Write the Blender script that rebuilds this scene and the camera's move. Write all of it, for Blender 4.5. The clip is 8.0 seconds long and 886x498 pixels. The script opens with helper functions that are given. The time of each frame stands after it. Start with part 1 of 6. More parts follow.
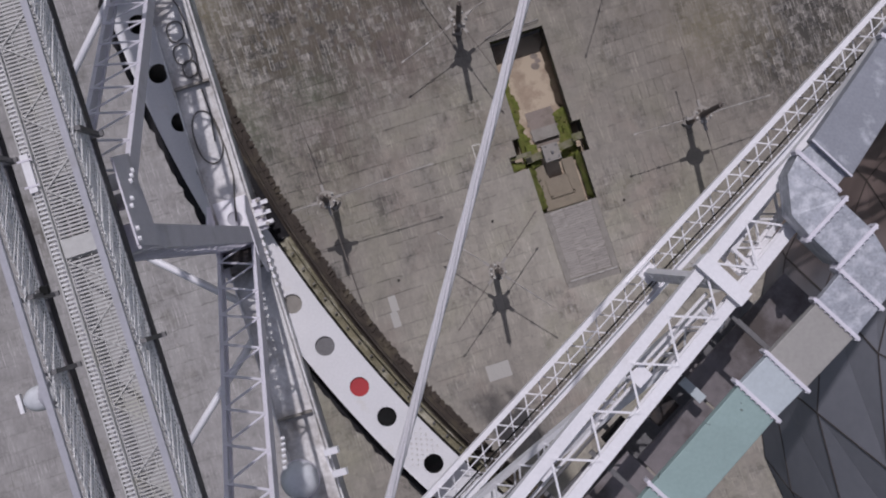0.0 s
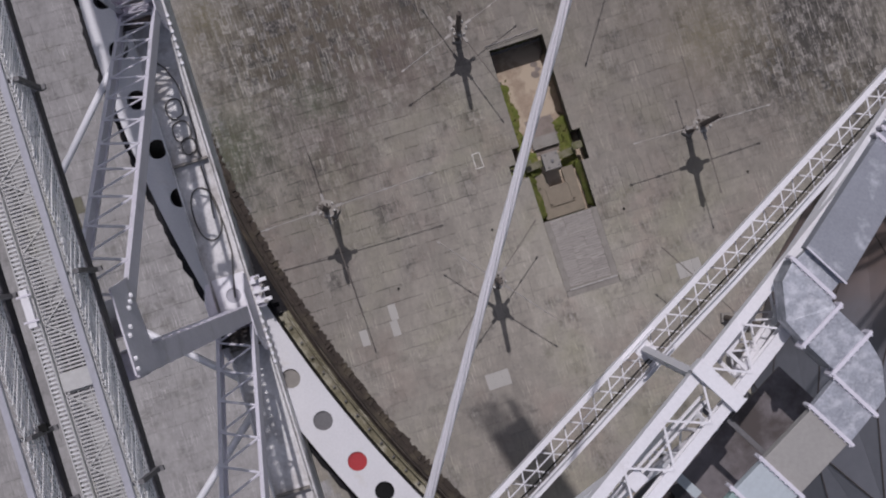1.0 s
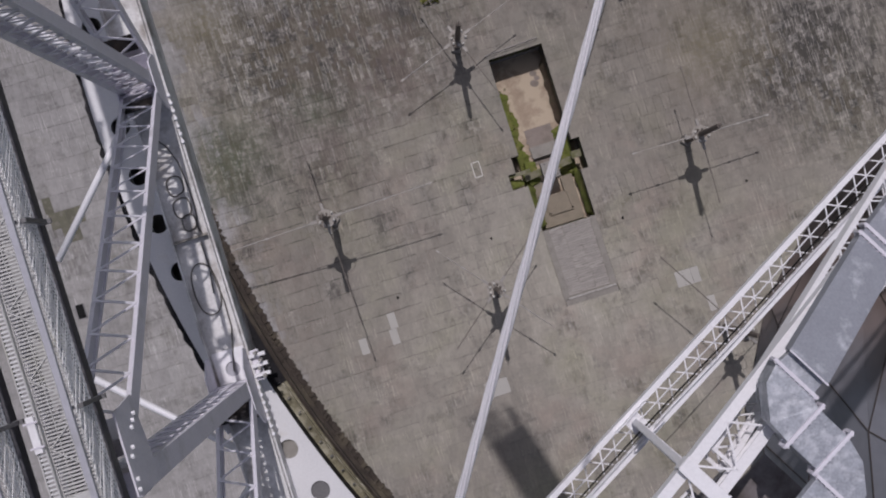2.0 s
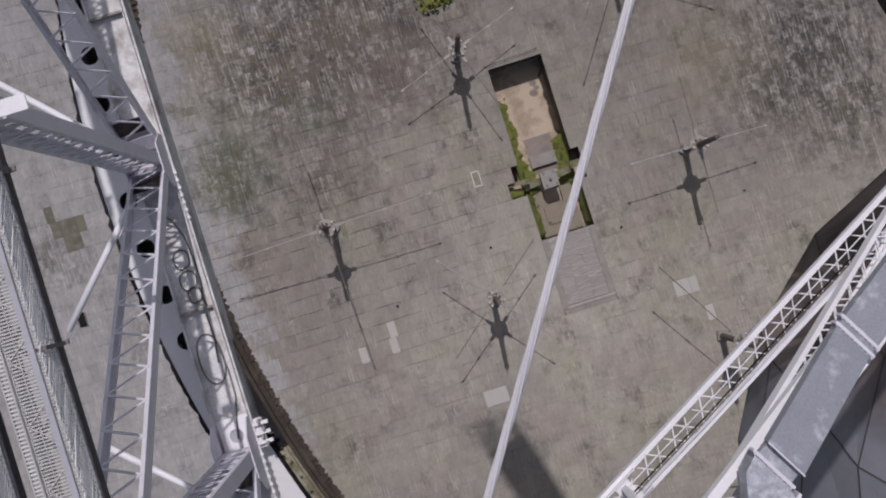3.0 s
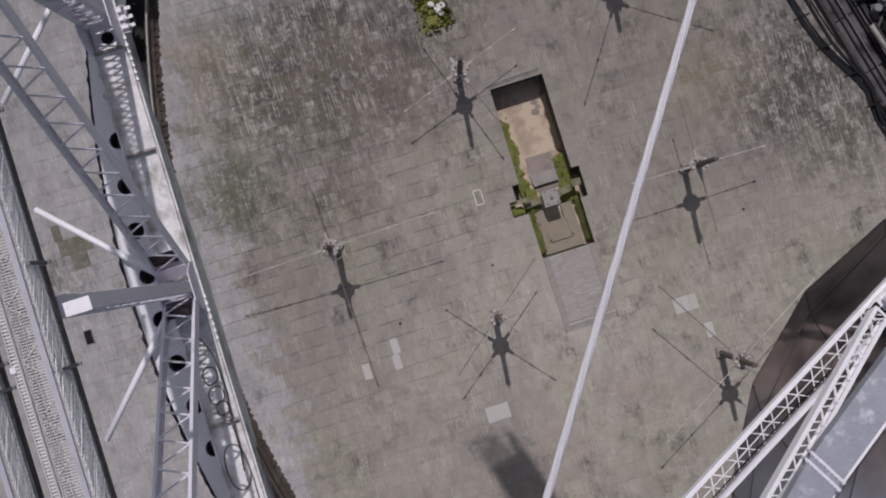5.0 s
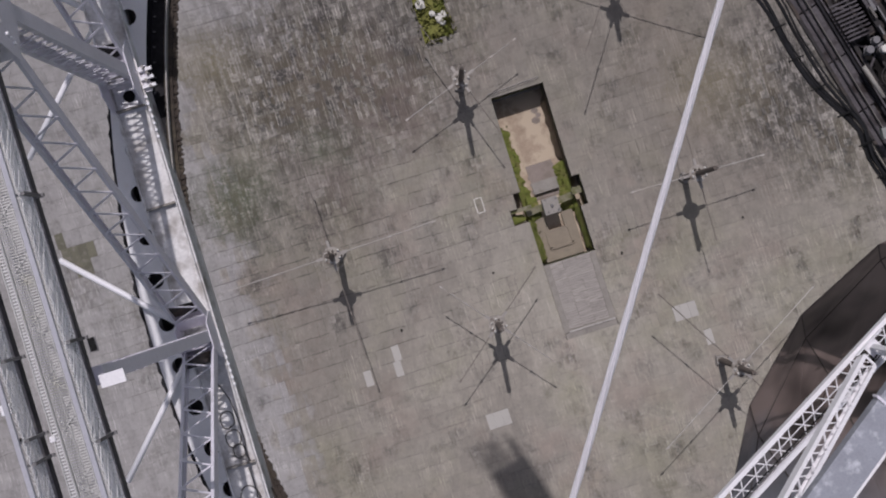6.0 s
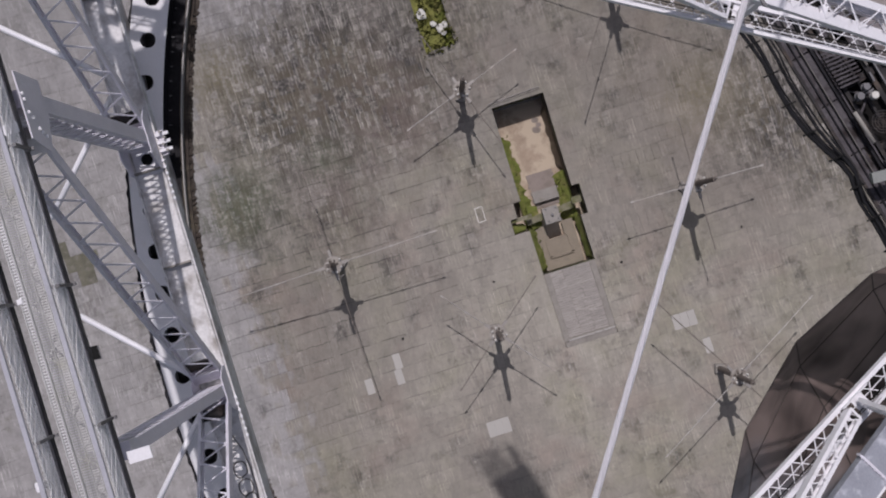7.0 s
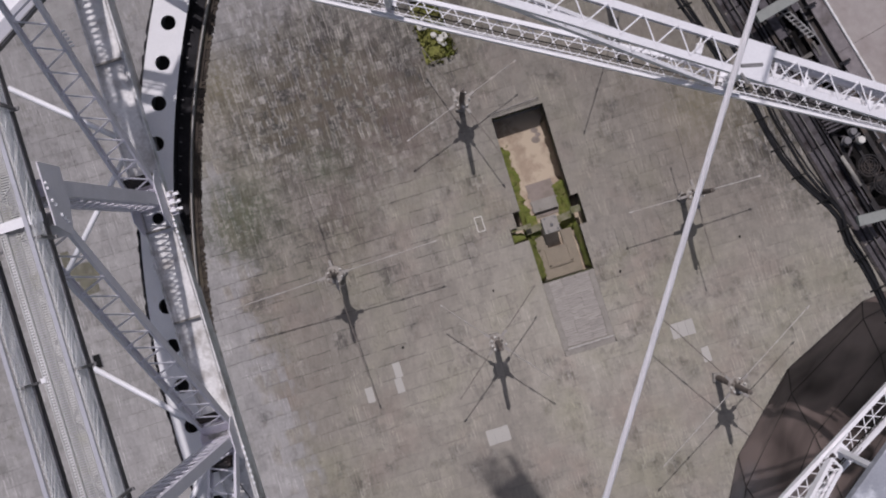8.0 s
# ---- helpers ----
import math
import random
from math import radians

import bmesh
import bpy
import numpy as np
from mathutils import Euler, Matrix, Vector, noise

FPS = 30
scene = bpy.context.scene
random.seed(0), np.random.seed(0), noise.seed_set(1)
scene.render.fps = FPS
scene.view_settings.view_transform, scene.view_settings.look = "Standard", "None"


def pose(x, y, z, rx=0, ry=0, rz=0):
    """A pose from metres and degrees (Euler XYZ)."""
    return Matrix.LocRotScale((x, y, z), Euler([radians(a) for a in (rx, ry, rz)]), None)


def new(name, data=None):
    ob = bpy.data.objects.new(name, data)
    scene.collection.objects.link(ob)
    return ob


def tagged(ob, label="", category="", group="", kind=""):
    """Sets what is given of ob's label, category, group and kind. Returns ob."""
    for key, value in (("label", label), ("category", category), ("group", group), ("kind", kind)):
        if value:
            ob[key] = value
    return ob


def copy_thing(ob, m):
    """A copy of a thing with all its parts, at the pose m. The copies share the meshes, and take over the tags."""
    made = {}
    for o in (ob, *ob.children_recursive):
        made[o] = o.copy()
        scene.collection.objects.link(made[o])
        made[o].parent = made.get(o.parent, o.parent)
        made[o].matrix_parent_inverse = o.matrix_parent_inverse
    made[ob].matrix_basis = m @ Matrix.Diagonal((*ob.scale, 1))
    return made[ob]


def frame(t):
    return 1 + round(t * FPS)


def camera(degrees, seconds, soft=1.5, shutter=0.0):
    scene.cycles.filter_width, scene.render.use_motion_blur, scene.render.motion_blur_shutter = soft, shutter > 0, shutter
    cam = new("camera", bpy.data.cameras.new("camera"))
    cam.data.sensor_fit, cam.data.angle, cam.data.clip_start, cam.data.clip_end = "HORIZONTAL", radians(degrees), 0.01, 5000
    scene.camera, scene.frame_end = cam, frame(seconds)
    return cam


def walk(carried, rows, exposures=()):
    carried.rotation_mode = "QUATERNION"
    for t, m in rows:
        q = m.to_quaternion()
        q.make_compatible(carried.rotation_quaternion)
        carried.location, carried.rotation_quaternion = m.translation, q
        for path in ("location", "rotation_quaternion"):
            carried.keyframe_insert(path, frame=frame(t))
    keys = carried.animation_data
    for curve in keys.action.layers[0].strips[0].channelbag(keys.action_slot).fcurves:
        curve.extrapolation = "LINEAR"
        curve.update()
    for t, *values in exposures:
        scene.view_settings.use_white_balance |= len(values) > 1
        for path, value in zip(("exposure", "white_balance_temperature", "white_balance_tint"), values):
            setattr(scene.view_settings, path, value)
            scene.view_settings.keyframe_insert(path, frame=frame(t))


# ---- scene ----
cam = camera(40.0, 8.0, soft=2.05)
PATH = [
    (0, -14.374, -10.218, 153.574, 0.193, -0.049, -0.210),
    (0.5, -14.364, -9.592, 153.600, 0.157, -0.055, -0.158),
    (1, -14.333, -8.983, 153.661, 0.132, -0.045, -0.149),
    (1.5, -14.295, -8.375, 153.808, 0.107, -0.051, -0.126),
    (3, -14.197, -6.555, 154.801, 0.063, -0.051, -0.042),
    (3.5, -14.193, -5.982, 155.219, 0.078, -0.030, -0.001),
    (4, -14.222, -5.445, 155.660, 0.092, -0.005, 0.023),
    (4.5, -14.256, -4.914, 156.123, 0.104, 0.014, 0.021),
    (6, -14.447, -3.499, 157.609, 0.133, 0.023, 0.061),
    (6.5, -14.498, -2.944, 158.109, 0.140, 0.035, 0.075),
    (7, -14.530, -2.371, 158.639, 0.139, 0.032, 0.127),
    (7.5, -14.534, -1.794, 159.181, 0.154, 0.036, 0.207),
    (8, -14.502, -1.226, 159.694, 0.166, 0.038, 0.172),
]
walk(cam, [(t, pose(*p)) for t, *p in PATH], [(0, -0.33, 6030, 18.5), (1.5, -0.32, 6120, 18), (3.0, -0.19, 6180, 17.5), (5.0, -0.14, 6185, 18), (8, -0.05, 6190, 18.5)])

# ---- light ----
SUN_DIR = Vector((0.102, -0.512, -1.0)).normalized()
world = bpy.data.worlds.new("sky")
scene.world = world
world.use_nodes = True
wn = world.node_tree.nodes
sky = wn.new("ShaderNodeTexSky")
sky.sky_type = "NISHITA"
sky.sun_disc = False
sky.sun_elevation = math.asin(-SUN_DIR.z)
sky.sun_rotation = math.atan2(-SUN_DIR.x, -SUN_DIR.y)
sky.air_density, sky.dust_density = 1.0, 2.0
wn["Background"].inputs["Strength"].default_value = 0.068
haze = wn.new("ShaderNodeHueSaturation")   # thin bright haze takes part of the blue out
haze.inputs["Saturation"].default_value = 0.55
world.node_tree.links.new(sky.outputs[0], haze.inputs["Color"])
world.node_tree.links.new(haze.outputs[0], wn["Background"].inputs["Color"])
sun_data = bpy.data.lights.new("sun", "SUN")
sun_data.energy, sun_data.angle, sun_data.color = 2.48, radians(0.53), (1.0, 0.955, 0.9)
sun = new("sun", sun_data)
sun.rotation_mode = "QUATERNION"
sun.rotation_quaternion = SUN_DIR.to_track_quat("-Z", "Y")
sun.location = (-30, 90, 220)
scene.view_settings.exposure = 0.0

# ---- materials ----


def material(name, colour, rough=0.6, metal=0.0, vary=0.12, scale=1.5, fine=18.0, bump=0.15, stain=None, stain_at=(0.55, 0.7), stain_scale=0.8, per_object=0.0, per_island=0.0):
    """Painted or raw surface: broad tone drift, fine grain, optional stain colour, relief."""
    m = bpy.data.materials.new(name)
    m.use_nodes = True
    nt = m.node_tree
    n, link = nt.nodes, nt.links.new
    b = n["Principled BSDF"]
    b.inputs["Roughness"].default_value = rough
    b.inputs["Metallic"].default_value = metal
    geo = n.new("ShaderNodeNewGeometry")
    broad = n.new("ShaderNodeTexNoise")
    broad.inputs["Scale"].default_value, broad.inputs["Detail"].default_value = scale, 5
    grain = n.new("ShaderNodeTexNoise")
    grain.inputs["Scale"].default_value, grain.inputs["Detail"].default_value = fine, 3
    for t in (broad, grain):
        link(geo.outputs["Position"], t.inputs["Vector"])
    add = n.new("ShaderNodeMath")
    add.operation = "ADD"
    link(broad.outputs["Fac"], add.inputs[0])
    link(grain.outputs["Fac"], add.inputs[1])
    last = add.outputs[0]
    for amount, kind in ((per_object, "object"), (per_island, "island")):
        if amount:
            if kind == "object":
                info = n.new("ShaderNodeObjectInfo")
                out = info.outputs["Random"]
            else:
                out = geo.outputs["Random Per Island"]
            mul = n.new("ShaderNodeMath")
            mul.operation = "MULTIPLY_ADD"
            link(out, mul.inputs[0])
            mul.inputs[1].default_value = amount
            link(last, mul.inputs[2])
            last = mul.outputs[0]
    top = 1.4 + per_object + per_island
    ramp = n.new("ShaderNodeMapRange")
    ramp.inputs["From Min"].default_value, ramp.inputs["From Max"].default_value = 0.6, top
    ramp.inputs["To Min"].default_value, ramp.inputs["To Max"].default_value = 1 - vary, 1 + vary
    link(last, ramp.inputs["Value"])
    mixc = n.new("ShaderNodeMix")
    mixc.data_type, mixc.blend_type = "RGBA", "MULTIPLY"
    mixc.inputs["Factor"].default_value = 1
    mixc.inputs[6].default_value = (*colour, 1)
    link(ramp.outputs[0], mixc.inputs[7])
    colour_out = mixc.outputs[2]
    if stain:
        spots = n.new("ShaderNodeTexNoise")
        spots.inputs["Scale"].default_value, spots.inputs["Detail"].default_value, spots.inputs["Roughness"].default_value = stain_scale, 8, 0.65
        link(geo.outputs["Position"], spots.inputs["Vector"])
        edge = n.new("ShaderNodeMapRange")
        edge.inputs["From Min"].default_value, edge.inputs["From Max"].default_value = stain_at
        link(spots.outputs["Fac"], edge.inputs["Value"])
        mixs = n.new("ShaderNodeMix")
        mixs.data_type = "RGBA"
        link(edge.outputs[0], mixs.inputs["Factor"])
        link(colour_out, mixs.inputs[6])
        mixs.inputs[7].default_value = (*stain, 1)
        colour_out = mixs.outputs[2]
    link(colour_out, b.inputs["Base Color"])
    if bump:
        bp = n.new("ShaderNodeBump")
        bp.inputs["Strength"].default_value, bp.inputs["Distance"].default_value = bump, 0.02
        link(grain.outputs["Fac"], bp.inputs["Height"])
        link(bp.outputs[0], b.inputs["Normal"])
    return m


WHITE = material("white paint", (0.83, 0.815, 0.84), 0.55, 0, 0.08, 1.2, 25, 0.08, (0.55, 0.52, 0.5), (0.6, 0.85), 2.5)
GREY = material("grey steel paint", (0.71, 0.682, 0.745), 0.55, 0, 0.10, 1.5, 25, 0.08, (0.42, 0.41, 0.42), (0.58, 0.8), 1.6)
DECKPAINT = material("weathered white deck", (0.69, 0.672, 0.665), 0.7, 0, 0.22, 2.0, 18, 0.2, (0.33, 0.30, 0.275), (0.48, 0.68), 1.8)
RINGPAINT = material("white ring plate", (0.69, 0.68, 0.695), 0.5, 0, 0.08, 1.2, 30, 0.06, (0.6, 0.56, 0.5), (0.6, 0.85), 2.0)
# iron with shade already put into its near-black colour
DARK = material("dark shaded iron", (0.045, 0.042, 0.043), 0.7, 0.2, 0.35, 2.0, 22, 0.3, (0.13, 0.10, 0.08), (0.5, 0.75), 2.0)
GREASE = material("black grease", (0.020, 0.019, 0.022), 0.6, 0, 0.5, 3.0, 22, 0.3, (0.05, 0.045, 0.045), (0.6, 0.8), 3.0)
IRON = material("dark grey iron", (0.17, 0.165, 0.17), 0.6, 0.3, 0.2, 2.0, 22, 0.2)
RUST = material("rusty rail", (0.052, 0.04, 0.032), 0.85, 0.1, 0.4, 3.0, 30, 0.4, (0.115, 0.095, 0.065), (0.5, 0.7), 2.5)
RAIL = material("worn rail head", (0.30, 0.285, 0.27), 0.6, 0.2, 0.2, 2.0, 30, 0.1)
MOSSY = material("mossy channel", (0.21, 0.19, 0.125), 0.9, 0, 0.5, 3.0, 30, 0.4, (0.50, 0.47, 0.38), (0.5, 0.68), 2.5)
CATGREY = material("catwalk grey", (0.405, 0.40, 0.44), 0.55, 0, 0.12, 1.5, 25, 0.08, (0.3, 0.29, 0.29), (0.55, 0.8), 1.6)
STRINGER = material("dark stringer paint", (0.085, 0.08, 0.088), 0.7, 0, 0.25, 2.0, 22, 0.2, (0.14, 0.125, 0.115), (0.5, 0.75), 2.0)
RACKGREY = material("weathered rack paint", (0.34, 0.335, 0.335), 0.7, 0, 0.25, 2.0, 20, 0.1, (0.16, 0.15, 0.14), (0.45, 0.65), 3.0)
GRATE = material("galvanised grating", (0.50, 0.495, 0.485), 0.6, 0.05, 0.15, 1.0, 20, 0.0, (0.42, 0.41, 0.33), (0.55, 0.75), 1.2)
LADDER = material("pale ladder rungs", (0.66, 0.655, 0.66), 0.5, 0.1, 0.15, 1.0, 20, 0.0, (0.5, 0.49, 0.46), (0.5, 0.7), 1.5)
WIRE = material("galvanised wire mesh", (0.85, 0.84, 0.84), 0.5, 0.0, 0.15, 1.0, 20, 0.0)
ZINC = material("galvanised duct sheet", (0.37, 0.385, 0.43), 0.5, 0.2, 0.30, 6.0, 30, 0.1, (0.58, 0.59, 0.635), (0.48, 0.64), 8.0)
ZINC_DULL = material("dull duct sheet", (0.30, 0.31, 0.35), 0.6, 0.1, 0.16, 2.2, 30, 0.08, (0.58, 0.59, 0.64), (0.54, 0.70), 2.6)
BEIGE = material("beige duct wrap", (0.35, 0.335, 0.315), 0.7, 0, 0.10, 2.0, 25, 0.1)
PALE = material("pale blue grey duct", (0.50, 0.55, 0.58), 0.6, 0.1, 0.1, 2.0, 25, 0.1)
GREEN = material("pale green duct wrap", (0.29, 0.39, 0.375), 0.65, 0, 0.10, 1.5, 25, 0.08, (0.07, 0.08, 0.06), (0.645, 0.66), 4.5)
CABLE = material("white cable", (0.68, 0.66, 0.68), 0.5, 0.1, 0.12, 1.5, 60, 0.3)
HOSE = material("black hose", (0.018, 0.018, 0.02), 0.8, 0, 0.3, 3.0, 30, 0.1)
HOSE_GREY = material("grey hose", (0.14, 0.13, 0.12), 0.6, 0, 0.3, 3.0, 30, 0.1)
RED = material("red paint", (0.42, 0.035, 0.04), 0.5, 0, 0.1, 3, 25, 0.05)
BLACK = material("black rubber", (0.014, 0.014, 0.014), 0.85, 0, 0.3, 3, 25, 0.1)
GLASS = material("frosted lamp glass", (0.66, 0.67, 0.70), 0.22, 0, 0.1, 3, 25, 0.02)
CONCRETE = material("grey concrete", (0.29, 0.27, 0.245), 0.9, 0, 0.2, 0.8, 8, 0.5, (0.22, 0.2, 0.17), (0.52, 0.7), 0.7)
DIRT = material("pale dirt", (0.36, 0.28, 0.21), 0.95, 0, 0.22, 0.35, 5, 0.6, (0.50, 0.41, 0.31), (0.47, 0.55), 0.22)
SLABTAN = material("tan concrete slab", (0.26, 0.22, 0.17), 0.9, 0, 0.15, 0.6, 6, 0.4, (0.20, 0.18, 0.14), (0.55, 0.7), 0.8)
RAMPDIRT = material("grey-brown ramp", (0.27, 0.225, 0.20), 0.95, 0, 0.18, 0.5, 6, 0.5, (0.20, 0.17, 0.14), (0.5, 0.7), 0.7)
# base colour includes the shade of the recess; the green stain is growth
PITWALL = material("shade-darkened stained pit wall", (0.065, 0.056, 0.045), 0.9, 0, 0.3, 0.6, 6, 0.5, (0.10, 0.12, 0.03), (0.5, 0.6), 0.5)
MOSSCON = material("mossy concrete", (0.20, 0.185, 0.125), 0.9, 0, 0.3, 1.2, 8, 0.5, (0.11, 0.115, 0.04), (0.45, 0.62), 0.9)
MOSS = material("moss and grass", (0.135, 0.155, 0.03), 0.95, 0, 0.35, 0.9, 6, 0.8, (0.23, 0.205, 0.075), (0.5, 0.68), 0.8)
GAPMOSS = material("bright moss", (0.175, 0.175, 0.045), 0.95, 0, 0.4, 0.9, 6, 0.8, (0.16, 0.17, 0.04), (0.5, 0.68), 1.2)
SOIL = material("dark brown soil", (0.12, 0.088, 0.062), 0.95, 0, 0.35, 0.9, 6, 0.8, (0.075, 0.07, 0.035), (0.5, 0.65), 0.9)
ROCK = material("white rock", (0.6, 0.58, 0.54), 0.9, 0, 0.2, 2, 8, 0.5)
SLAT = material("pale slatted grating", (0.37, 0.338, 0.308), 0.75, 0.1, 0.2, 0.6, 8, 0.1, (0.29, 0.265, 0.24), (0.5, 0.7), 0.6, per_object=0.5)
BORDER = material("worn border sheet", (0.262, 0.240, 0.212), 0.8, 0, 0.2, 0.7, 8, 0.2, (0.19, 0.17, 0.15), (0.5, 0.7), 0.9)
ANTENNA = material("pale weathered housing", (0.31, 0.285, 0.255), 0.8, 0, 0.3, 1.2, 8, 0.3, (0.13, 0.105, 0.085), (0.5, 0.62), 1.1)
MAST = material("mast sleeve", (0.12, 0.10, 0.085), 0.8, 0, 0.2, 1.0, 8, 0.2)
# one rod metal in two colours: sun glint painted in, and without it
RODLIT = material("dipole rod in sunlit colour", (0.37, 0.35, 0.325), 0.4, 0.1, 0.1, 1.0, 8, 0, (0.33, 0.28, 0.24), (0.5, 0.7), 0.5)
RODDIM = material("dipole rod in dim colour", (0.17, 0.145, 0.125), 0.6, 0.1, 0.2, 1.0, 8, 0)
RODWHITE = material("white dipole rod", (0.28, 0.26, 0.24), 0.5, 0.2, 0.05, 1.0, 8, 0)
ARMFLOOR = material("near-black arm floor", (0.013, 0.012, 0.012), 0.9, 0, 0.4, 1.2, 12, 0.3, (0.035, 0.03, 0.03), (0.5, 0.65), 0.9)
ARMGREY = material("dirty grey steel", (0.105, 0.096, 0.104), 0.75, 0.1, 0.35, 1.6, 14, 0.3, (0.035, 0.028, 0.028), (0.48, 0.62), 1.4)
BEAMPLATE = material("brown service plate", (0.20, 0.178, 0.182), 0.85, 0, 0.25, 0.8, 8, 0.3, (0.09, 0.075, 0.07), (0.5, 0.66), 1.2)
ARMDECK = material("arm deck plate", (0.33, 0.295, 0.28), 0.8, 0, 0.12, 0.5, 6, 0.2, (0.24, 0.2, 0.19), (0.5, 0.7), 0.5)
PALEBEAM = material("grey-green beam", (0.24, 0.25, 0.235), 0.7, 0, 0.2, 1.5, 20, 0.2)
TERRAIN = material("wooded karst ground", (0.06, 0.09, 0.03), 1, 0, 0.4, 0.02, 0.3, 0.5, (0.1, 0.12, 0.05), (0.5, 0.7), 0.03)

for dull in (HOSE, HOSE_GREY, DARK, GREASE, BLACK, ARMFLOOR, ARMGREY):
    dull.node_tree.nodes["Principled BSDF"].inputs["Specular IOR Level"].default_value = 0.12


def dish_material(name, per):
    """Perforated aluminium, weathered: each sheet has a tone of its own, with streaks along the sheet and broad stained areas."""
    m = bpy.data.materials.new(name)
    m.use_nodes = True
    nt = m.node_tree
    n, link = nt.nodes, nt.links.new
    b = n["Principled BSDF"]
    b.inputs["Roughness"].default_value = 0.55
    b.inputs["Metallic"].default_value = 0.35
    geo = n.new("ShaderNodeNewGeometry")
    if per == "island":
        rnd = geo.outputs["Random Per Island"]
    else:
        rnd = n.new("ShaderNodeObjectInfo").outputs["Random"]

    def noise_at(scale, detail, rough=0.55, vec=None):
        t = n.new("ShaderNodeTexNoise")
        t.inputs["Scale"].default_value, t.inputs["Detail"].default_value, t.inputs["Roughness"].default_value = scale, detail, rough
        link(vec or geo.outputs["Position"], t.inputs["Vector"])
        return t.outputs["Fac"]

    def ranged(v, a, c, to0, to1):
        r = n.new("ShaderNodeMapRange")
        link(v, r.inputs["Value"])
        for k, x in zip(("From Min", "From Max", "To Min", "To Max"), (a, c, to0, to1)):
            r.inputs[k].default_value = x
        return r.outputs[0]

    def maths(op, a, c):
        r = n.new("ShaderNodeMath")
        r.operation = op
        for k, v in enumerate((a, c)):
            if isinstance(v, float):
                r.inputs[k].default_value = v
            else:
                link(v, r.inputs[k])
        return r.outputs[0]

    def mixed(fac, a, c):
        r = n.new("ShaderNodeMix")
        r.data_type = "RGBA"
        if isinstance(fac, float):
            r.inputs["Factor"].default_value = fac
        else:
            link(fac, r.inputs["Factor"])
        for k, v in ((6, a), (7, c)):
            if isinstance(v, tuple):
                r.inputs[k].default_value = (*v, 1)
            else:
                link(v, r.inputs[k])
        return r.outputs[2]

    mp = n.new("ShaderNodeMapping")
    mp.inputs["Rotation"].default_value = (0, 0, radians(-16.5))
    mp.inputs["Scale"].default_value = (2.6, 0.28, 1.0)
    mp.vector_type = "POINT"
    link(geo.outputs["Position"], mp.inputs["Vector"])
    streak = noise_at(1.0, 4, 0.6, mp.outputs[0])
    broad = noise_at(0.045, 5, 0.6)
    mid = noise_at(0.5, 6, 0.65)

    def blotch(x, y, r, soft):
        d = n.new("ShaderNodeVectorMath")
        d.operation = "DISTANCE"
        flat = n.new("ShaderNodeVectorMath")
        flat.operation = "MULTIPLY"
        link(geo.outputs["Position"], flat.inputs[0])
        flat.inputs[1].default_value = (1, 1, 0)
        link(flat.outputs[0], d.inputs[0])
        d.inputs[1].default_value = (x, y, 0)
        wob = maths("MULTIPLY_ADD", mid, 9.0)
        wob.node.inputs[2].default_value = -4.5
        return ranged(maths("ADD", d.outputs["Value"], wob), r - soft, r + soft, 1.0, 0.0)

    def along(x, y):
        d = n.new("ShaderNodeVectorMath")
        d.operation = "DOT_PRODUCT"
        link(geo.outputs["Position"], d.inputs[0])
        d.inputs[1].default_value = (x, y, 0)
        return d.outputs["Value"]

    rough_mid = noise_at(0.22, 7, 0.7)
    speck = noise_at(2.2, 6, 0.75)
    edge = ranged(maths("ADD", maths("ADD", along(0.955, 0.295), maths("MULTIPLY", rnd, 4.0)), maths("MULTIPLY", rough_mid, 12.0)), -33.0, -30.5, 1.0, 0.0)
    edge = maths("MAXIMUM", edge, blotch(-44, 33, 12, 5))
    grime = blotch(-32, 20, 12.5, 6.5)
    for spot in ((-24, 20, 9, 6), (-41, 3, 4.5, 3.5), (31, 18, 9, 6), (36, 12, 5, 5), (-17, 28, 5, 5), (-29, 4, 3, 5), (-62, -8, 3, 3)):
        grime = maths("MAXIMUM", grime, blotch(*spot))
    grime = maths("MAXIMUM", grime, ranged(rough_mid, 0.52, 0.68, 0.0, 0.7))
    grime = maths("MULTIPLY", grime, ranged(edge, 0.0, 1.0, 1.0, 0.5))
    base = mixed(ranged(broad, 0.38, 0.62, 0.0, 1.0), (0.184, 0.166, 0.143), (0.250, 0.231, 0.197))
    base = mixed(ranged(noise_at(0.09, 5, 0.6), 0.47, 0.66, 0.0, 0.65), base, (0.168, 0.158, 0.112))
    base = mixed(ranged(noise_at(0.12, 6, 0.65), 0.50, 0.66, 0.0, 0.45), base, (0.180, 0.140, 0.118))
    base = mixed(maths("MULTIPLY", maths("MAXIMUM", blotch(13, 22, 12, 11), blotch(24, 16, 14, 10)), 0.6), base, (0.155, 0.134, 0.113))
    base = mixed(maths("MULTIPLY", edge, 0.8), base, (0.285, 0.275, 0.275))
    tone = ranged(rnd, 0.0, 1.0, -0.08, 0.08)
    patchy = maths("MULTIPLY", ranged(rnd, 0.0, 1.0, -0.25, 0.18), maths("MULTIPLY", grime, ranged(speck, 0.35, 0.6, 0.4, 1.0)))
    gain = maths("ADD", maths("ADD", tone, patchy), ranged(streak, 0.3, 0.7, 0.95, 1.05))
    gain = maths("ADD", gain, maths("MULTIPLY", grime, ranged(speck, 0.42, 0.58, -0.52, 0.12)))
    gain = maths("ADD", gain, maths("MULTIPLY", grime, ranged(noise_at(0.3, 5, 0.7), 0.42, 0.60, 0.16, -0.48)))
    gain = maths("ADD", gain, maths("MULTIPLY", blotch(2, -16, 22, 18), 0.25))
    gain = maths("ADD", gain, ranged(mid, 0.35, 0.65, -0.10, 0.10))
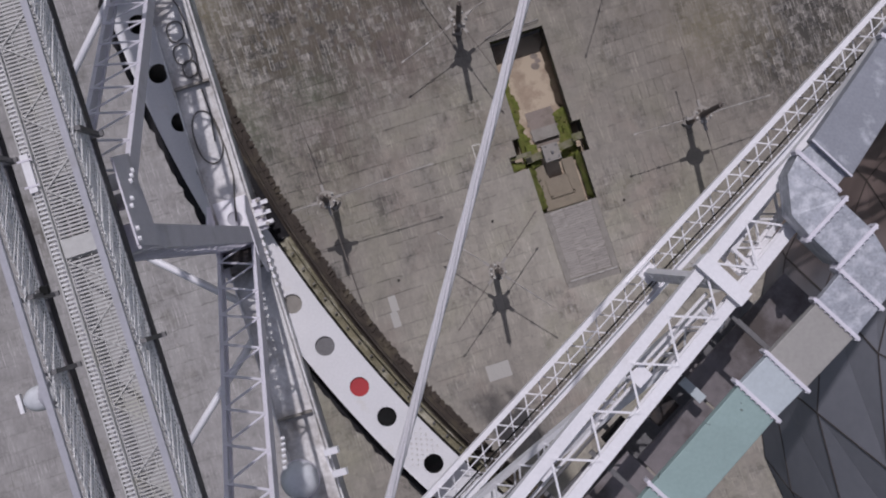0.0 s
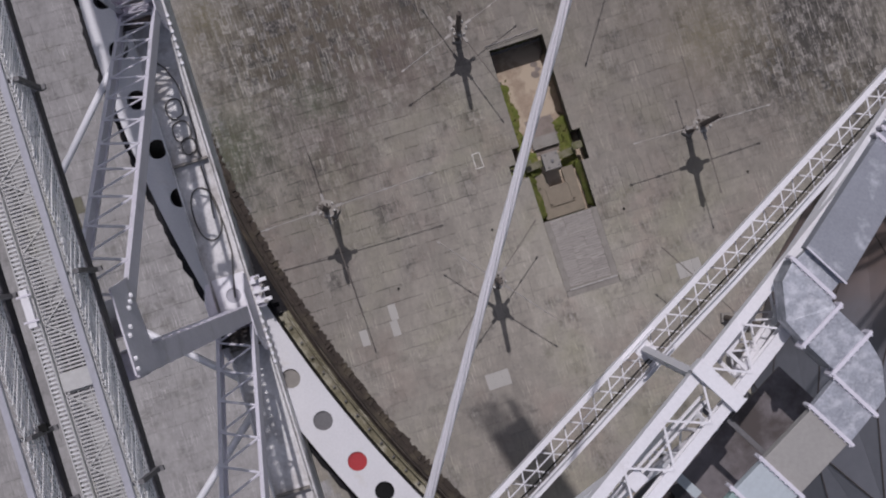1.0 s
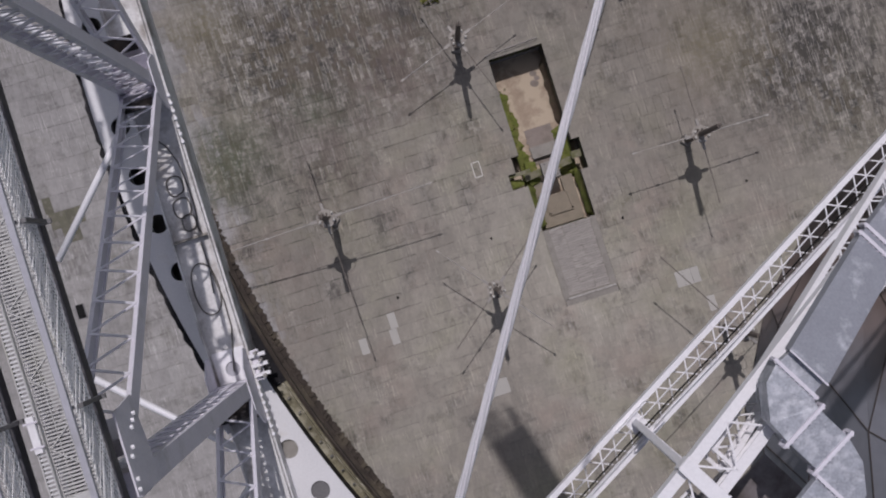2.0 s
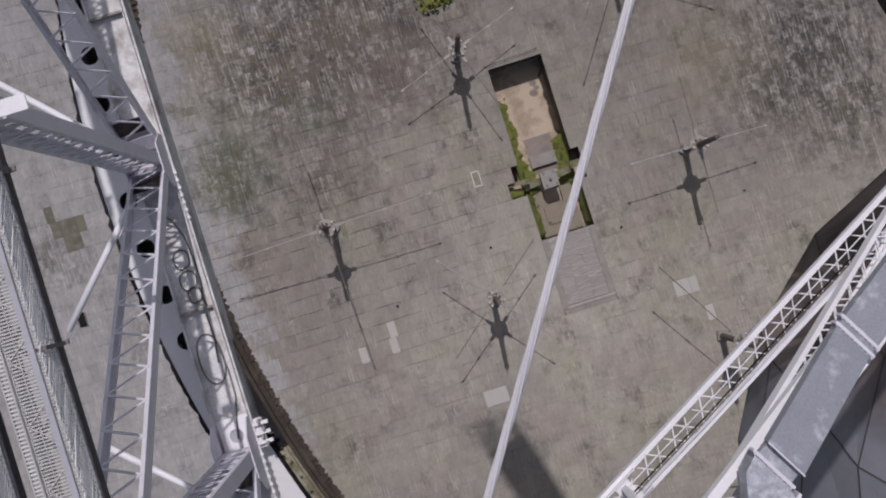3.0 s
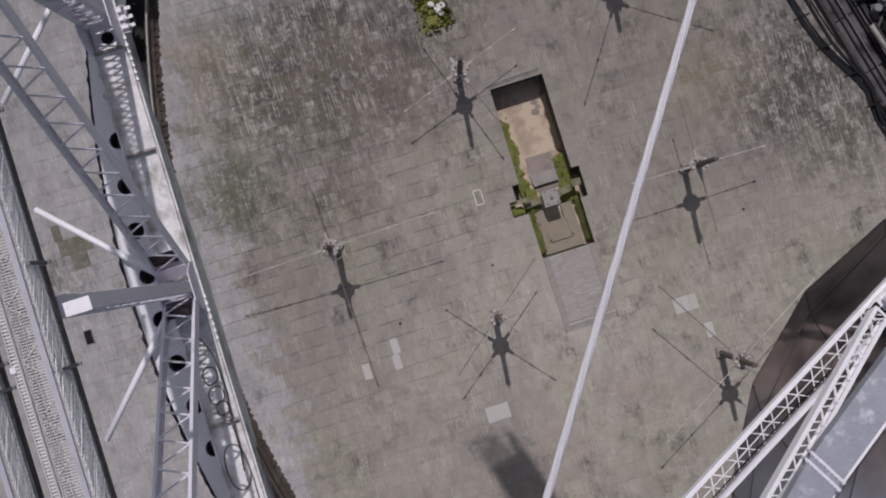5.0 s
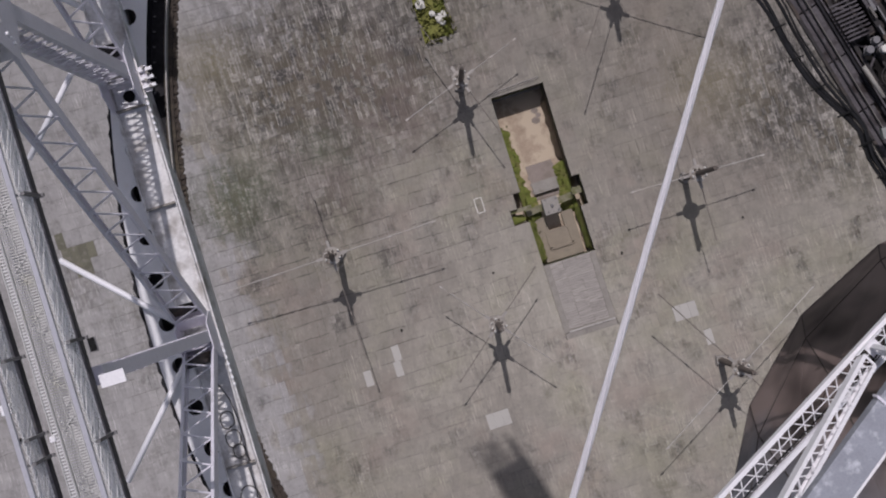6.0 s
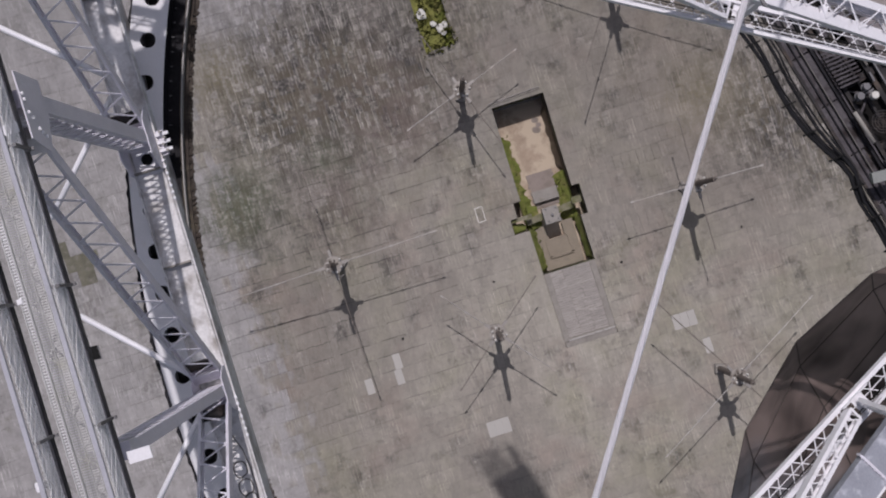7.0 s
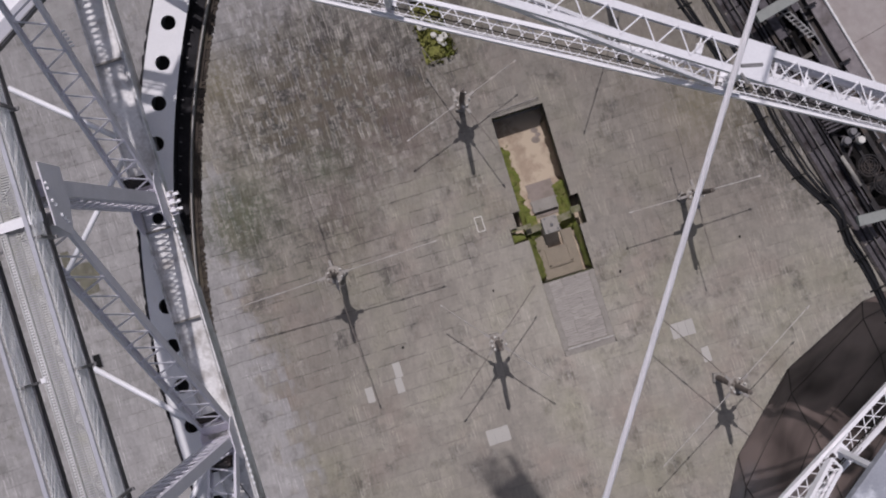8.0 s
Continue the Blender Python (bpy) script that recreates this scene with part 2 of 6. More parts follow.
    gain = maths("ADD", gain, ranged(speck, 0.3, 0.7, -0.12, 0.12))
    # worn bright edges of the sheets, in places
    mq = n.new("ShaderNodeMapping")
    mq.inputs["Location"].default_value = tuple(-v for v in (-1.5, 6.25, 0.0))
    mq.vector_type = "POINT"
    turned = n.new("ShaderNodeVectorRotate")
    turned.rotation_type = "Z_AXIS"
    turned.inputs["Angle"].default_value = radians(-17.5)
    link(geo.outputs["Position"], mq.inputs["Vector"])
    link(mq.outputs[0], turned.inputs["Vector"])
    sp = n.new("ShaderNodeSeparateXYZ")
    link(turned.outputs[0], sp.inputs[0])
    jog = maths("MULTIPLY_ADD", noise_at(0.9, 3, 0.6), 0.16)
    jog.node.inputs[2].default_value = 0.42
    fr = maths("FRACT", maths("ADD", sp.outputs["X"], jog), 0.0)
    near_edge = ranged(maths("ABSOLUTE", maths("SUBTRACT", fr, 0.0), 0.0), 0.0, 0.08, 1.0, 0.0)
    fr2 = maths("FRACT", maths("ADD", maths("MULTIPLY", sp.outputs["Y"], 0.5), maths("MULTIPLY", jog, 1.0)), 0.0)
    dark_edge = ranged(fr2, 0.02, 0.085, 1.0, 0.0)
    worn = ranged(noise_at(0.33, 5, 0.65), 0.46, 0.62, 0.0, 1.0)
    lined = maths("MAXIMUM", maths("MULTIPLY", grime, 0.75), worn)
    gain = maths("ADD", gain, maths("MULTIPLY", maths("MULTIPLY", near_edge, lined), 0.60))
    # short pale strokes along the sheets, scattered cell by cell
    for across, down, share, bright in ((2.3, 0.8, 0.58, 1.0), (3.1, 1.3, 0.66, 0.9)):
        sx = maths("MULTIPLY", maths("ADD", sp.outputs["X"], jog), across)
        sy = maths("ADD", maths("MULTIPLY", sp.outputs["Y"], down), maths("MULTIPLY", jog, 2.0))
        spot_cell = n.new("ShaderNodeCombineXYZ")
        link(maths("FLOOR", sx, 0.0), spot_cell.inputs[0])
        link(maths("FLOOR", sy, 0.0), spot_cell.inputs[1])
        chance = n.new("ShaderNodeTexWhiteNoise")
        chance.noise_dimensions = "2D"
        link(spot_cell.outputs[0], chance.inputs["Vector"])
        stroke = maths("MULTIPLY", ranged(maths("FRACT", sx, 0.0), 0.12, 0.24, 1.0, 0.0), ranged(chance.outputs["Value"], share, share + 0.08, 0.0, bright))
        gain = maths("ADD", gain, maths("MULTIPLY", stroke, maths("MAXIMUM", maths("MULTIPLY", worn, 0.45), grime)))
    dash = maths("FRACT", maths("ADD", sp.outputs["Y"], maths("MULTIPLY", jog, 3.0)), 0.0)
    dashed = maths("MULTIPLY", ranged(dash, 0.0, 0.09, 1.0, 0.0), ranged(noise_at(0.7, 3, 0.6), 0.52, 0.60, 0.0, 1.0))
    gain = maths("ADD", gain, maths("MULTIPLY", maths("MULTIPLY", dashed, lined), 0.5))
    dark_dash = maths("MULTIPLY", ranged(dash, 0.90, 0.98, 0.0, 1.0), ranged(noise_at(0.55, 3, 0.6), 0.50, 0.58, 0.0, 1.0))
    gain = maths("ADD", gain, maths("MULTIPLY", maths("MULTIPLY", dark_dash, lined), -0.4))
    cell = n.new("ShaderNodeCombineXYZ")
    link(maths("FLOOR", maths("MULTIPLY", maths("ADD", sp.outputs["X"], jog), 2.0), 0.0), cell.inputs[0])
    link(maths("FLOOR", maths("ADD", sp.outputs["Y"], maths("MULTIPLY", jog, 2.0)), 0.0), cell.inputs[1])
    flake = n.new("ShaderNodeTexWhiteNoise")
    flake.noise_dimensions = "2D"
    link(cell.outputs[0], flake.inputs["Vector"])
    gain = maths("ADD", gain, maths("MULTIPLY", maths("MULTIPLY", ranged(flake.outputs["Value"], 0.0, 1.0, -0.72, 0.34), grime), ranged(speck, 0.4, 0.6, 0.2, 1.0)))
    joints = ranged(blotch(-27, -2, 22, 9), 0.0, 1.0, 0.28, 1.0)
    gain = maths("ADD", gain, maths("MULTIPLY", maths("MULTIPLY", maths("MULTIPLY", dark_edge, joints), ranged(noise_at(0.4, 5, 0.65), 0.43, 0.55, 0.0, 1.0)), -0.66))
    seam = maths("MULTIPLY", ranged(fr, 0.93, 0.985, 0.0, 1.0), ranged(noise_at(0.21, 5, 0.7), 0.46, 0.56, 0.0, 1.0))
    gain = maths("ADD", gain, maths("MULTIPLY", maths("MULTIPLY", seam, joints), -0.5))
    gain = maths("MAXIMUM", gain, 0.22)
    base = mixed(maths("MULTIPLY", grime, 0.5), base, (0.165, 0.157, 0.150))
    mul = n.new("ShaderNodeMix")
    mul.data_type, mul.blend_type = "RGBA", "MULTIPLY"
    mul.inputs["Factor"].default_value = 1
    link(base, mul.inputs[6])
    link(gain, mul.inputs[7])
    # brown and green growth in spots
    growth = maths("MULTIPLY", ranged(noise_at(0.16, 6, 0.65), 0.58, 0.70, 0.0, 0.6), ranged(noise_at(1.3, 4, 0.6), 0.4, 0.65, 0.2, 1.0))
    out = mixed(growth, mul.outputs[2], (0.085, 0.078, 0.048))
    tinted = maths("MULTIPLY", maths("MULTIPLY", grime, ranged(flake.outputs["Value"], 0.50, 0.62, 0.55, 0.0)), ranged(broad, 0.42, 0.55, 0.2, 1.0))
    out = mixed(tinted, out, (0.115, 0.095, 0.062))
    rusty = maths("MULTIPLY", maths("MAXIMUM", blotch(-23, 15, 8, 6), blotch(-27, 6, 5, 6)), ranged(noise_at(0.45, 5, 0.7), 0.42, 0.58, 0.12, 0.6))
    out = mixed(rusty, out, (0.125, 0.095, 0.085))
    olive = maths("MULTIPLY", maths("MAXIMUM", blotch(-44, 20, 2.8, 3.5), blotch(19, 18, 3, 5)), ranged(speck, 0.35, 0.6, 0.75, 0.25))
    out = mixed(olive, out, (0.185, 0.155, 0.085))
    mossy = maths("MULTIPLY", maths("MAXIMUM", blotch(-41, 3.5, 4.2, 3.5), blotch(-30, 10, 1.5, 3.5)), ranged(speck, 0.4, 0.6, 0.85, 0.3))
    out = mixed(mossy, out, (0.085, 0.095, 0.055))
    link(out, b.inputs["Base Color"])
    return m


DISH_PART = dish_material("dish sheet", "object")
DISH_REST = dish_material("dish sheets", "island")
SLABPALE = material("pale worn kerb", (0.45, 0.425, 0.395), 0.85, 0, 0.2, 1.2, 8, 0.3, (0.28, 0.26, 0.235), (0.45, 0.6), 1.2)
OLDSHEET = material("stained olive sheet", (0.125, 0.118, 0.082), 0.7, 0, 0.35, 0.8, 6, 0.1, (0.19, 0.175, 0.145), (0.5, 0.65), 0.9, per_object=0.35)
NEWSHEET = material("clean replacement sheet", (0.40, 0.38, 0.35), 0.7, 0, 0.08, 0.5, 6, 0.1, per_object=0.4)


def dome_material():
    # dark base and patchy brown side carry the platform's shade in the colour
    m = material("dome cladding", (0.215, 0.217, 0.245), 0.6, 0, 0.12, 0.25, 3, 0.05, per_object=0.22)
    nt = m.node_tree
    n, link = nt.nodes, nt.links.new
    b = n["Principled BSDF"]
    old = b.inputs["Base Color"].links[0].from_socket
    geo = n.new("ShaderNodeNewGeometry")
    sep = n.new("ShaderNodeSeparateXYZ")
    link(geo.outputs["Position"], sep.inputs[0])
    nz = n.new("ShaderNodeTexNoise")
    nz.inputs["Scale"].default_value, nz.inputs["Detail"].default_value = 0.3, 6
    link(geo.outputs["Position"], nz.inputs["Vector"])
    ma = n.new("ShaderNodeMath")
    ma.operation = "MULTIPLY_ADD"
    link(nz.outputs["Fac"], ma.inputs[0])
    ma.inputs[1].default_value = 6.0
    link(sep.outputs["Y"], ma.inputs[2])
    rg = n.new("ShaderNodeMapRange")
    rg.inputs["From Min"].default_value, rg.inputs["From Max"].default_value = -9.6, -6.6
    link(ma.outputs[0], rg.inputs["Value"])
    nb = n.new("ShaderNodeTexNoise")
    nb.inputs["Scale"].default_value, nb.inputs["Detail"].default_value = 0.28, 3
    link(geo.outputs["Position"], nb.inputs["Vector"])
    br = n.new("ShaderNodeMix")
    br.data_type = "RGBA"
    patch = n.new("ShaderNodeMapRange")
    patch.inputs["From Min"].default_value, patch.inputs["From Max"].default_value = 0.36, 0.64
    link(nb.outputs["Fac"], patch.inputs["Value"])
    link(patch.outputs[0], br.inputs["Factor"])
    br.inputs[6].default_value = (0.028, 0.019, 0.018, 1)
    br.inputs[7].default_value = (0.27, 0.205, 0.185, 1)
    mx = n.new("ShaderNodeMix")
    mx.data_type = "RGBA"
    link(rg.outputs[0], mx.inputs["Factor"])
    link(old, mx.inputs[6])
    link(br.outputs[2], mx.inputs[7])
    link(mx.outputs[2], b.inputs["Base Color"])
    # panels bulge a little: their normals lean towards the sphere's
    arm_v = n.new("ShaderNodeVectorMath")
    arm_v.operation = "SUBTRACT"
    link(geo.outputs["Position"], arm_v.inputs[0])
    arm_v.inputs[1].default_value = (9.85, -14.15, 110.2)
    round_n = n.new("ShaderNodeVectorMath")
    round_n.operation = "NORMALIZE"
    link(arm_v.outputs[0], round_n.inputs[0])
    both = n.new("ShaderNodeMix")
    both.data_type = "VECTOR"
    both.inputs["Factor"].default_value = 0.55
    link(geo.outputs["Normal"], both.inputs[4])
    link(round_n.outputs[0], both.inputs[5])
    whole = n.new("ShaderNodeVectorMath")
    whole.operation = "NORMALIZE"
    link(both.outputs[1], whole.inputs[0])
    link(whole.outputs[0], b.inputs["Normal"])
    return m


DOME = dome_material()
DOMERIB = material("dome joint", (0.06, 0.048, 0.043), 0.7, 0, 0.2, 1, 10, 0)

# ---- helpers of this scene ----


def box(bm, p0, p1, w, h, up=(0, 0, 1)):
    """A bar from p0 to p1, w wide and h high along up."""
    p0, p1, up = Vector(p0), Vector(p1), Vector(up)
    d = (p1 - p0).normalized()
    s = d.cross(up)
    if s.length < 1e-6:
        s = d.cross(Vector((1, 0, 0)))
    s.normalize()
    v = s.cross(d)
    c = [bm.verts.new(q + s * (i * w / 2) + v * (j * h / 2)) for q in (p0, p1) for i, j in ((-1, -1), (1, -1), (1, 1), (-1, 1))]
    for f in ((3, 2, 1, 0), (4, 5, 6, 7), (0, 1, 5, 4), (1, 2, 6, 5), (2, 3, 7, 6), (3, 0, 4, 7)):
        bm.faces.new([c[k] for k in f])


def tube(bm, pts, r, sides=8, closed=False):
    """A round tube along points."""
    pts = [Vector(p) for p in pts]
    rings = []
    for k, p in enumerate(pts):
        a = pts[k - 1] if (k or closed) else p
        c = pts[(k + 1) % len(pts)] if (k + 1 < len(pts) or closed) else p
        d = (c - a).normalized()
        s = d.cross(Vector((0, 0, 1)))
        if s.length < 1e-4:
            s = d.cross(Vector((0, 1, 0)))
        s.normalize()
        v = s.cross(d)
        rings.append([bm.verts.new(p + (s * math.cos(q) + v * math.sin(q)) * r) for q in [2 * math.pi * i / sides for i in range(sides)]])
    n = len(rings)
    for k in range(n if closed else n - 1):
        a, c = rings[k], rings[(k + 1) % n]
        for i in range(sides):
            bm.faces.new((a[i], a[(i + 1) % sides], c[(i + 1) % sides], c[i]))
    if not closed:
        bm.faces.new(rings[0][::-1])
        bm.faces.new(rings[-1])


def finish(name, bm, mat, smooth=False):
    bmesh.ops.recalc_face_normals(bm, faces=bm.faces)
    me = bpy.data.meshes.new(name)
    bm.to_mesh(me)
    bm.free()
    me.materials.append(mat)
    if smooth:
        for p in me.polygons:
            p.use_smooth = True
    return me


def part(name, bm, mat, parent, label="", smooth=False, bevel=0.0):
    """One mesh object under a thing or a part, in world coordinates."""
    ob = new(name, finish(name, bm, mat, smooth))
    ob.parent = parent
    if parent is not None:
        ob.matrix_parent_inverse = base_of(parent).inverted()
    if bevel:
        mod = ob.modifiers.new("bevel", "BEVEL")
        mod.width, mod.segments, mod.limit_method = bevel, 2, "ANGLE"
    if label:
        ob["label"] = label
    return ob


def base_of(ob):
    m = ob.matrix_basis.copy()
    while ob.parent is not None:
        m = ob.parent.matrix_basis @ ob.matrix_parent_inverse @ m
        ob = ob.parent
    return m


def thing(name, at, label, category, group="", kind=""):
    e = new(name)
    e.empty_display_size = 0.3
    e.location = at
    return tagged(e, label, category, group, kind)


def unit_bar():
    bm = bmesh.new()
    box(bm, (-0.5, 0, 0), (0.5, 0, 0), 1, 1)
    return bm


BARS = {}


def bar(name, p0, p1, w, h, up, mat, parent, label=""):
    """A straight bar as an object on a shared unit mesh."""
    if mat.name not in BARS:
        BARS[mat.name] = finish("bar " + mat.name, unit_bar(), mat)
    p0, p1 = Vector(p0), Vector(p1)
    d = p1 - p0
    x = d.normalized()
    y = x.cross(Vector(up))
    if y.length < 1e-6:
        y = x.cross(Vector((1, 0.3, 0)))
    y = -y.normalized()
    z = x.cross(y)
    m = Matrix((x * d.length, y * w, z * h)).transposed().to_4x4()
    m.translation = (p0 + p1) / 2
    ob = new(name, BARS[mat.name])
    ob.parent = parent
    if parent is not None:
        ob.matrix_parent_inverse = base_of(parent).inverted()
    ob.matrix_basis = m
    if label:
        ob["label"] = label
    return ob


def laced(name, p0, p1, side, width, depth, flange, pitch, mat, parent, cross=False, faces=(1, -1), bar_w=0.05, label="", end_plates=0.35):
    """A built-up steel member: two channels, width apart along side, joined by lacing bars on its faces."""
    p0, p1, side = Vector(p0), Vector(p1), Vector(side).normalized()
    d = (p1 - p0)
    length = d.length
    d.normalize()
    side = (side - d * side.dot(d)).normalized()
    up = side.cross(d)
    member = None
    for s in (-1, 1):
        bm = bmesh.new()
        w, h, t = width / 2, depth / 2, 0.024
        prof = ((w, h), (w, -h), (w - flange, -h), (w - flange, t - h), (w - t, t - h), (w - t, h - t), (w - flange, h - t), (w - flange, h))
        ends = [[bm.verts.new(q + side * (s * a) + up * c) for a, c in prof] for q in (p0, p1)]
        for i in range(8):
            bm.faces.new((ends[0][i], ends[0][(i + 1) % 8], ends[1][(i + 1) % 8], ends[1][i]))
        for e in ends:
            bm.faces.new(e)
        if member is None:
            member = part(name, bm, mat, parent, label)
        else:
            part("channel", bm, mat, member)
    for v in (-1, 1):
        for a, c in ((0, end_plates), (length - end_plates, length)):
            q = up * (v * (depth / 2 + 0.006))
            bar("batten_plate", p0 + d * a + q, p0 + d * c + q, width * 0.98, 0.012, up, mat, member)
    k = max(2, int((length - 2 * end_plates) / pitch))
    step = (length - 2 * end_plates) / k
    half = width / 2 - flange * 0.6
    for v in faces:
        q = up * (v * (depth / 2 + 0.008))
        for i in range(k):
            a, c = p0 + d * (end_plates + i * step) + q, p0 + d * (end_plates + (i + 1) * step) + q
            s = (1 if i % 2 else -1) * v
            bar("lacing_bar", a + side * (s * half), c - side * (s * half), bar_w, 0.012, up, mat, member)
            if cross:
                bar("lacing_bar", a - side * (s * half) + up * (v * 0.012), a + side * (s * half) + up * (v * 0.012), bar_w, 0.012, up, mat, member)
    return member


# ---- plan ----
C = Vector((-1.03, 0.55, 0))          # axis of the azimuth ring
U = Vector((0.295, -0.955, 0)).normalized()   # along the side truss
N = Vector((0.955, 0.295, 0)).normalized()    # from the side truss to the ring's axis
E_A = Vector((-0.68, -0.733, 0)).normalized()   # spokes
E_B = Vector((-0.975, 0.222, 0)).normalized()
ZL, ZT = 134.4, 142.2
MID = C - N * 18.6


def side_at(along, n, z):
    """A place by the side truss: along it from its middle node, n towards the axis, height z."""
    return Vector((MID.x, MID.y, z)) + U * along + N * n


def spoke_at(e, s, side, z):
    p = Vector((-e.y, e.x, 0))
    return Vector((C.x, C.y, z)) + e * s + p * side

# ---- ground: the wooded land round the bowl, one sheet to the horizon ----
DC = Vector((-1.0, 3.0, 0))
bm = bmesh.new()
rings = []
for r, z in ((152.6, 48.3), (158, 47.5), (175, 50), (220, 62), (320, 75), (600, 70), (1500, 60), (4000, 40)):
    rings.append([bm.verts.new((DC.x + r * math.cos(a), DC.y + r * math.sin(a), z + (noise.noise((r * 0.01, a * 3, 0)) * 0.12 * (r - 152)))) for a in [2 * math.pi * i / 96 for i in range(96)]])
for a, c in zip(rings, rings[1:]):
    for i in range(96):
        bm.faces.new((a[i], a[(i + 1) % 96], c[(i + 1) % 96], c[i]))
ground = tagged(part("ground", bm, TERRAIN, None), "green wooded hills round the reflector bowl", "ground", kind="structure")

# ---- the side truss of the platform ----
side_truss = thing("side_truss", side_at(0, 0, ZL), "grey painted steel lattice side truss of the suspended platform", "truss")
FEET = (-10.2, -5.03, 0.12, 5.2, 10.3)
TOPS = (-10.0, -4.87, 0.12, 5.34, 10.5)


def lower_chord():
    """An open-topped channel beam with cross diaphragms and end plates."""
    bm = bmesh.new()
    prof = ((0.03, 0.10), (0.0, 0.10), (0.0, -0.045), (-0.58, -0.045), (-0.58, 0.08), (-0.61, 0.08), (-0.61, -0.8), (-0.58, -0.8), (-0.58, -0.075), (0.0, -0.075), (0.0, -0.8), (0.03, -0.8))
    ends = [[bm.verts.new(side_at(x, n, ZL + z)) for n, z in prof] for x in (-14, 14)]
    for i in range(12):
        bm.faces.new((ends[0][i], ends[0][(i + 1) % 12], ends[1][(i + 1) % 12], ends[1][i]))
    chord = part("lower_chord", bm, DECKPAINT, side_truss, "weathered white channel beam")
    for x in (-12.3, -8.1, -5.6, -4.45, -2.5, 2.65, 5.7, 8.1, 12):
        bar("diaphragm", side_at(x, -0.58, ZL + 0.02), side_at(x, -0.01, ZL + 0.02), 0.04, 0.13, (0, 0, 1), BORDER, chord, "rust-stained cross plate")
    # inner kerb flange with bolt heads
    bm = bmesh.new()
    box(bm, side_at(-14, 0.04, ZL + 0.09), side_at(14, 0.04, ZL + 0.09), 0.05, 0.02)
    part("kerb_flange", bm, DECKPAINT, chord)
    for node in (-4.91, 0.0, 4.91):
        for k in range(7):
            bm = bmesh.new()
            p = side_at(node + 0.35 + k * 0.13, 0.06, ZL + 0.1)
            bmesh.ops.create_cone(bm, cap_ends=True, segments=6, radius1=0.035, radius2=0.03, depth=0.05, matrix=Matrix.Translation(p + Vector((0, 0, 0.02))))
            part("bolt", bm, WHITE, chord)
    # round drain opening at the node plates: a dark collar let into a raised plate
    for node in (-4.91, 4.91):
        bm = bmesh.new()
        hub = side_at(4.86 if node > 0 else -4.69, -0.28, ZL - (0.005 if node > 0 else 0.03))
        seg = 24
        inner = [bm.verts.new(hub + (U * math.cos(q) + N * math.sin(q)) * 0.12) for q in [2 * math.pi * i / seg for i in range(seg)]]
        outer = []
        for q in [2 * math.pi * i / seg for i in range(seg)]:
            x, y = math.cos(q), math.sin(q)
            k = 0.27 / max(abs(x), abs(y))
            outer.append(bm.verts.new(hub + U * x * k * 1.2 + N * y * k))
        low = [bm.verts.new(v.co - Vector((0, 0, 0.035))) for v in inner]
        for i in range(seg):
            j = (i + 1) % seg
            bm.faces.new((inner[i], inner[j], outer[j], outer[i]))
            bm.faces.new((inner[i], low[i], low[j], inner[j]))
        part("node_plate", bm, WHITE, chord, "white node plate with a round opening")
        bm = bmesh.new()
        bmesh.ops.create_circle(bm, cap_ends=True, segments=24, radius=0.119, matrix=Matrix.Translation(hub - Vector((0, 0, 0.006 if node < 0 else 0.03))))
        part("drain_cover", bm, BLACK if node < 0 else CATGREY, chord)
    return chord


lower_chord()


def upper_chord():
    a, c = side_at(-14, -0.43, ZT + 0.03), side_at(14, -0.43, ZT + 0.03)
    laced("upper_chord", a, c, N, 0.56, 0.24, 0.12, 0.5, GREY, side_truss, faces=(1,))


upper_chord()
for foot, head in zip(FEET, TOPS):
    d = 0.20 if abs(foot) < 1 else 0.25
    laced("post", side_at(foot, -0.29, ZL + 0.15), side_at(head, -0.29, ZT - 0.1), N, 0.58, d, 0.09, 0.24, GREY, side_truss, bar_w=0.045)
for foot, head in ((-0.02, -4.42), (0.0, 4.95), (-4.95, -9.75), (5.0, 10.2)):
    s = 1 if head > foot else -1
    p0, p1 = side_at(foot + 0.19 * s, -0.29, ZL + 0.3), side_at(head, -0.29, ZT - 0.2)
    rise = (p1 - p0).normalized()
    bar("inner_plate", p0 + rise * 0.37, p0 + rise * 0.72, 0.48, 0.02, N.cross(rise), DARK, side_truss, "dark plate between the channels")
    laced("diagonal", p0, p1, N, 0.60, 0.21, 0.055, 0.33, GREY, side_truss, faces=(-s,), bar_w=0.035)


def bolt_head(p, axis, r, parent, mat=WHITE):
    bm = bmesh.new()
    bmesh.ops.create_cone(bm, cap_ends=True, segments=6, radius1=r, radius2=r * 0.8, depth=0.05, matrix=Matrix.Translation(p) @ Vector(axis).to_track_quat("Z", "Y").to_matrix().to_4x4())
    return part("bolt", bm, mat, parent)


def node_gusset(poly, n, name="gusset_plate"):
    """A flat plate in the plane of the truss, with cut corners."""
    bm = bmesh.new()
    near_v = [bm.verts.new(side_at(a, n + 0.01, z)) for a, z in poly]
    far_v = [bm.verts.new(side_at(a, n - 0.01, z)) for a, z in poly]
    bm.faces.new(near_v)
    bm.faces.new(far_v[::-1])
    for k in range(len(poly)):
        m = (k + 1) % len(poly)
        bm.faces.new((near_v[k], far_v[k], far_v[m], near_v[m]))
    return part(name, bm, GREY, side_truss)


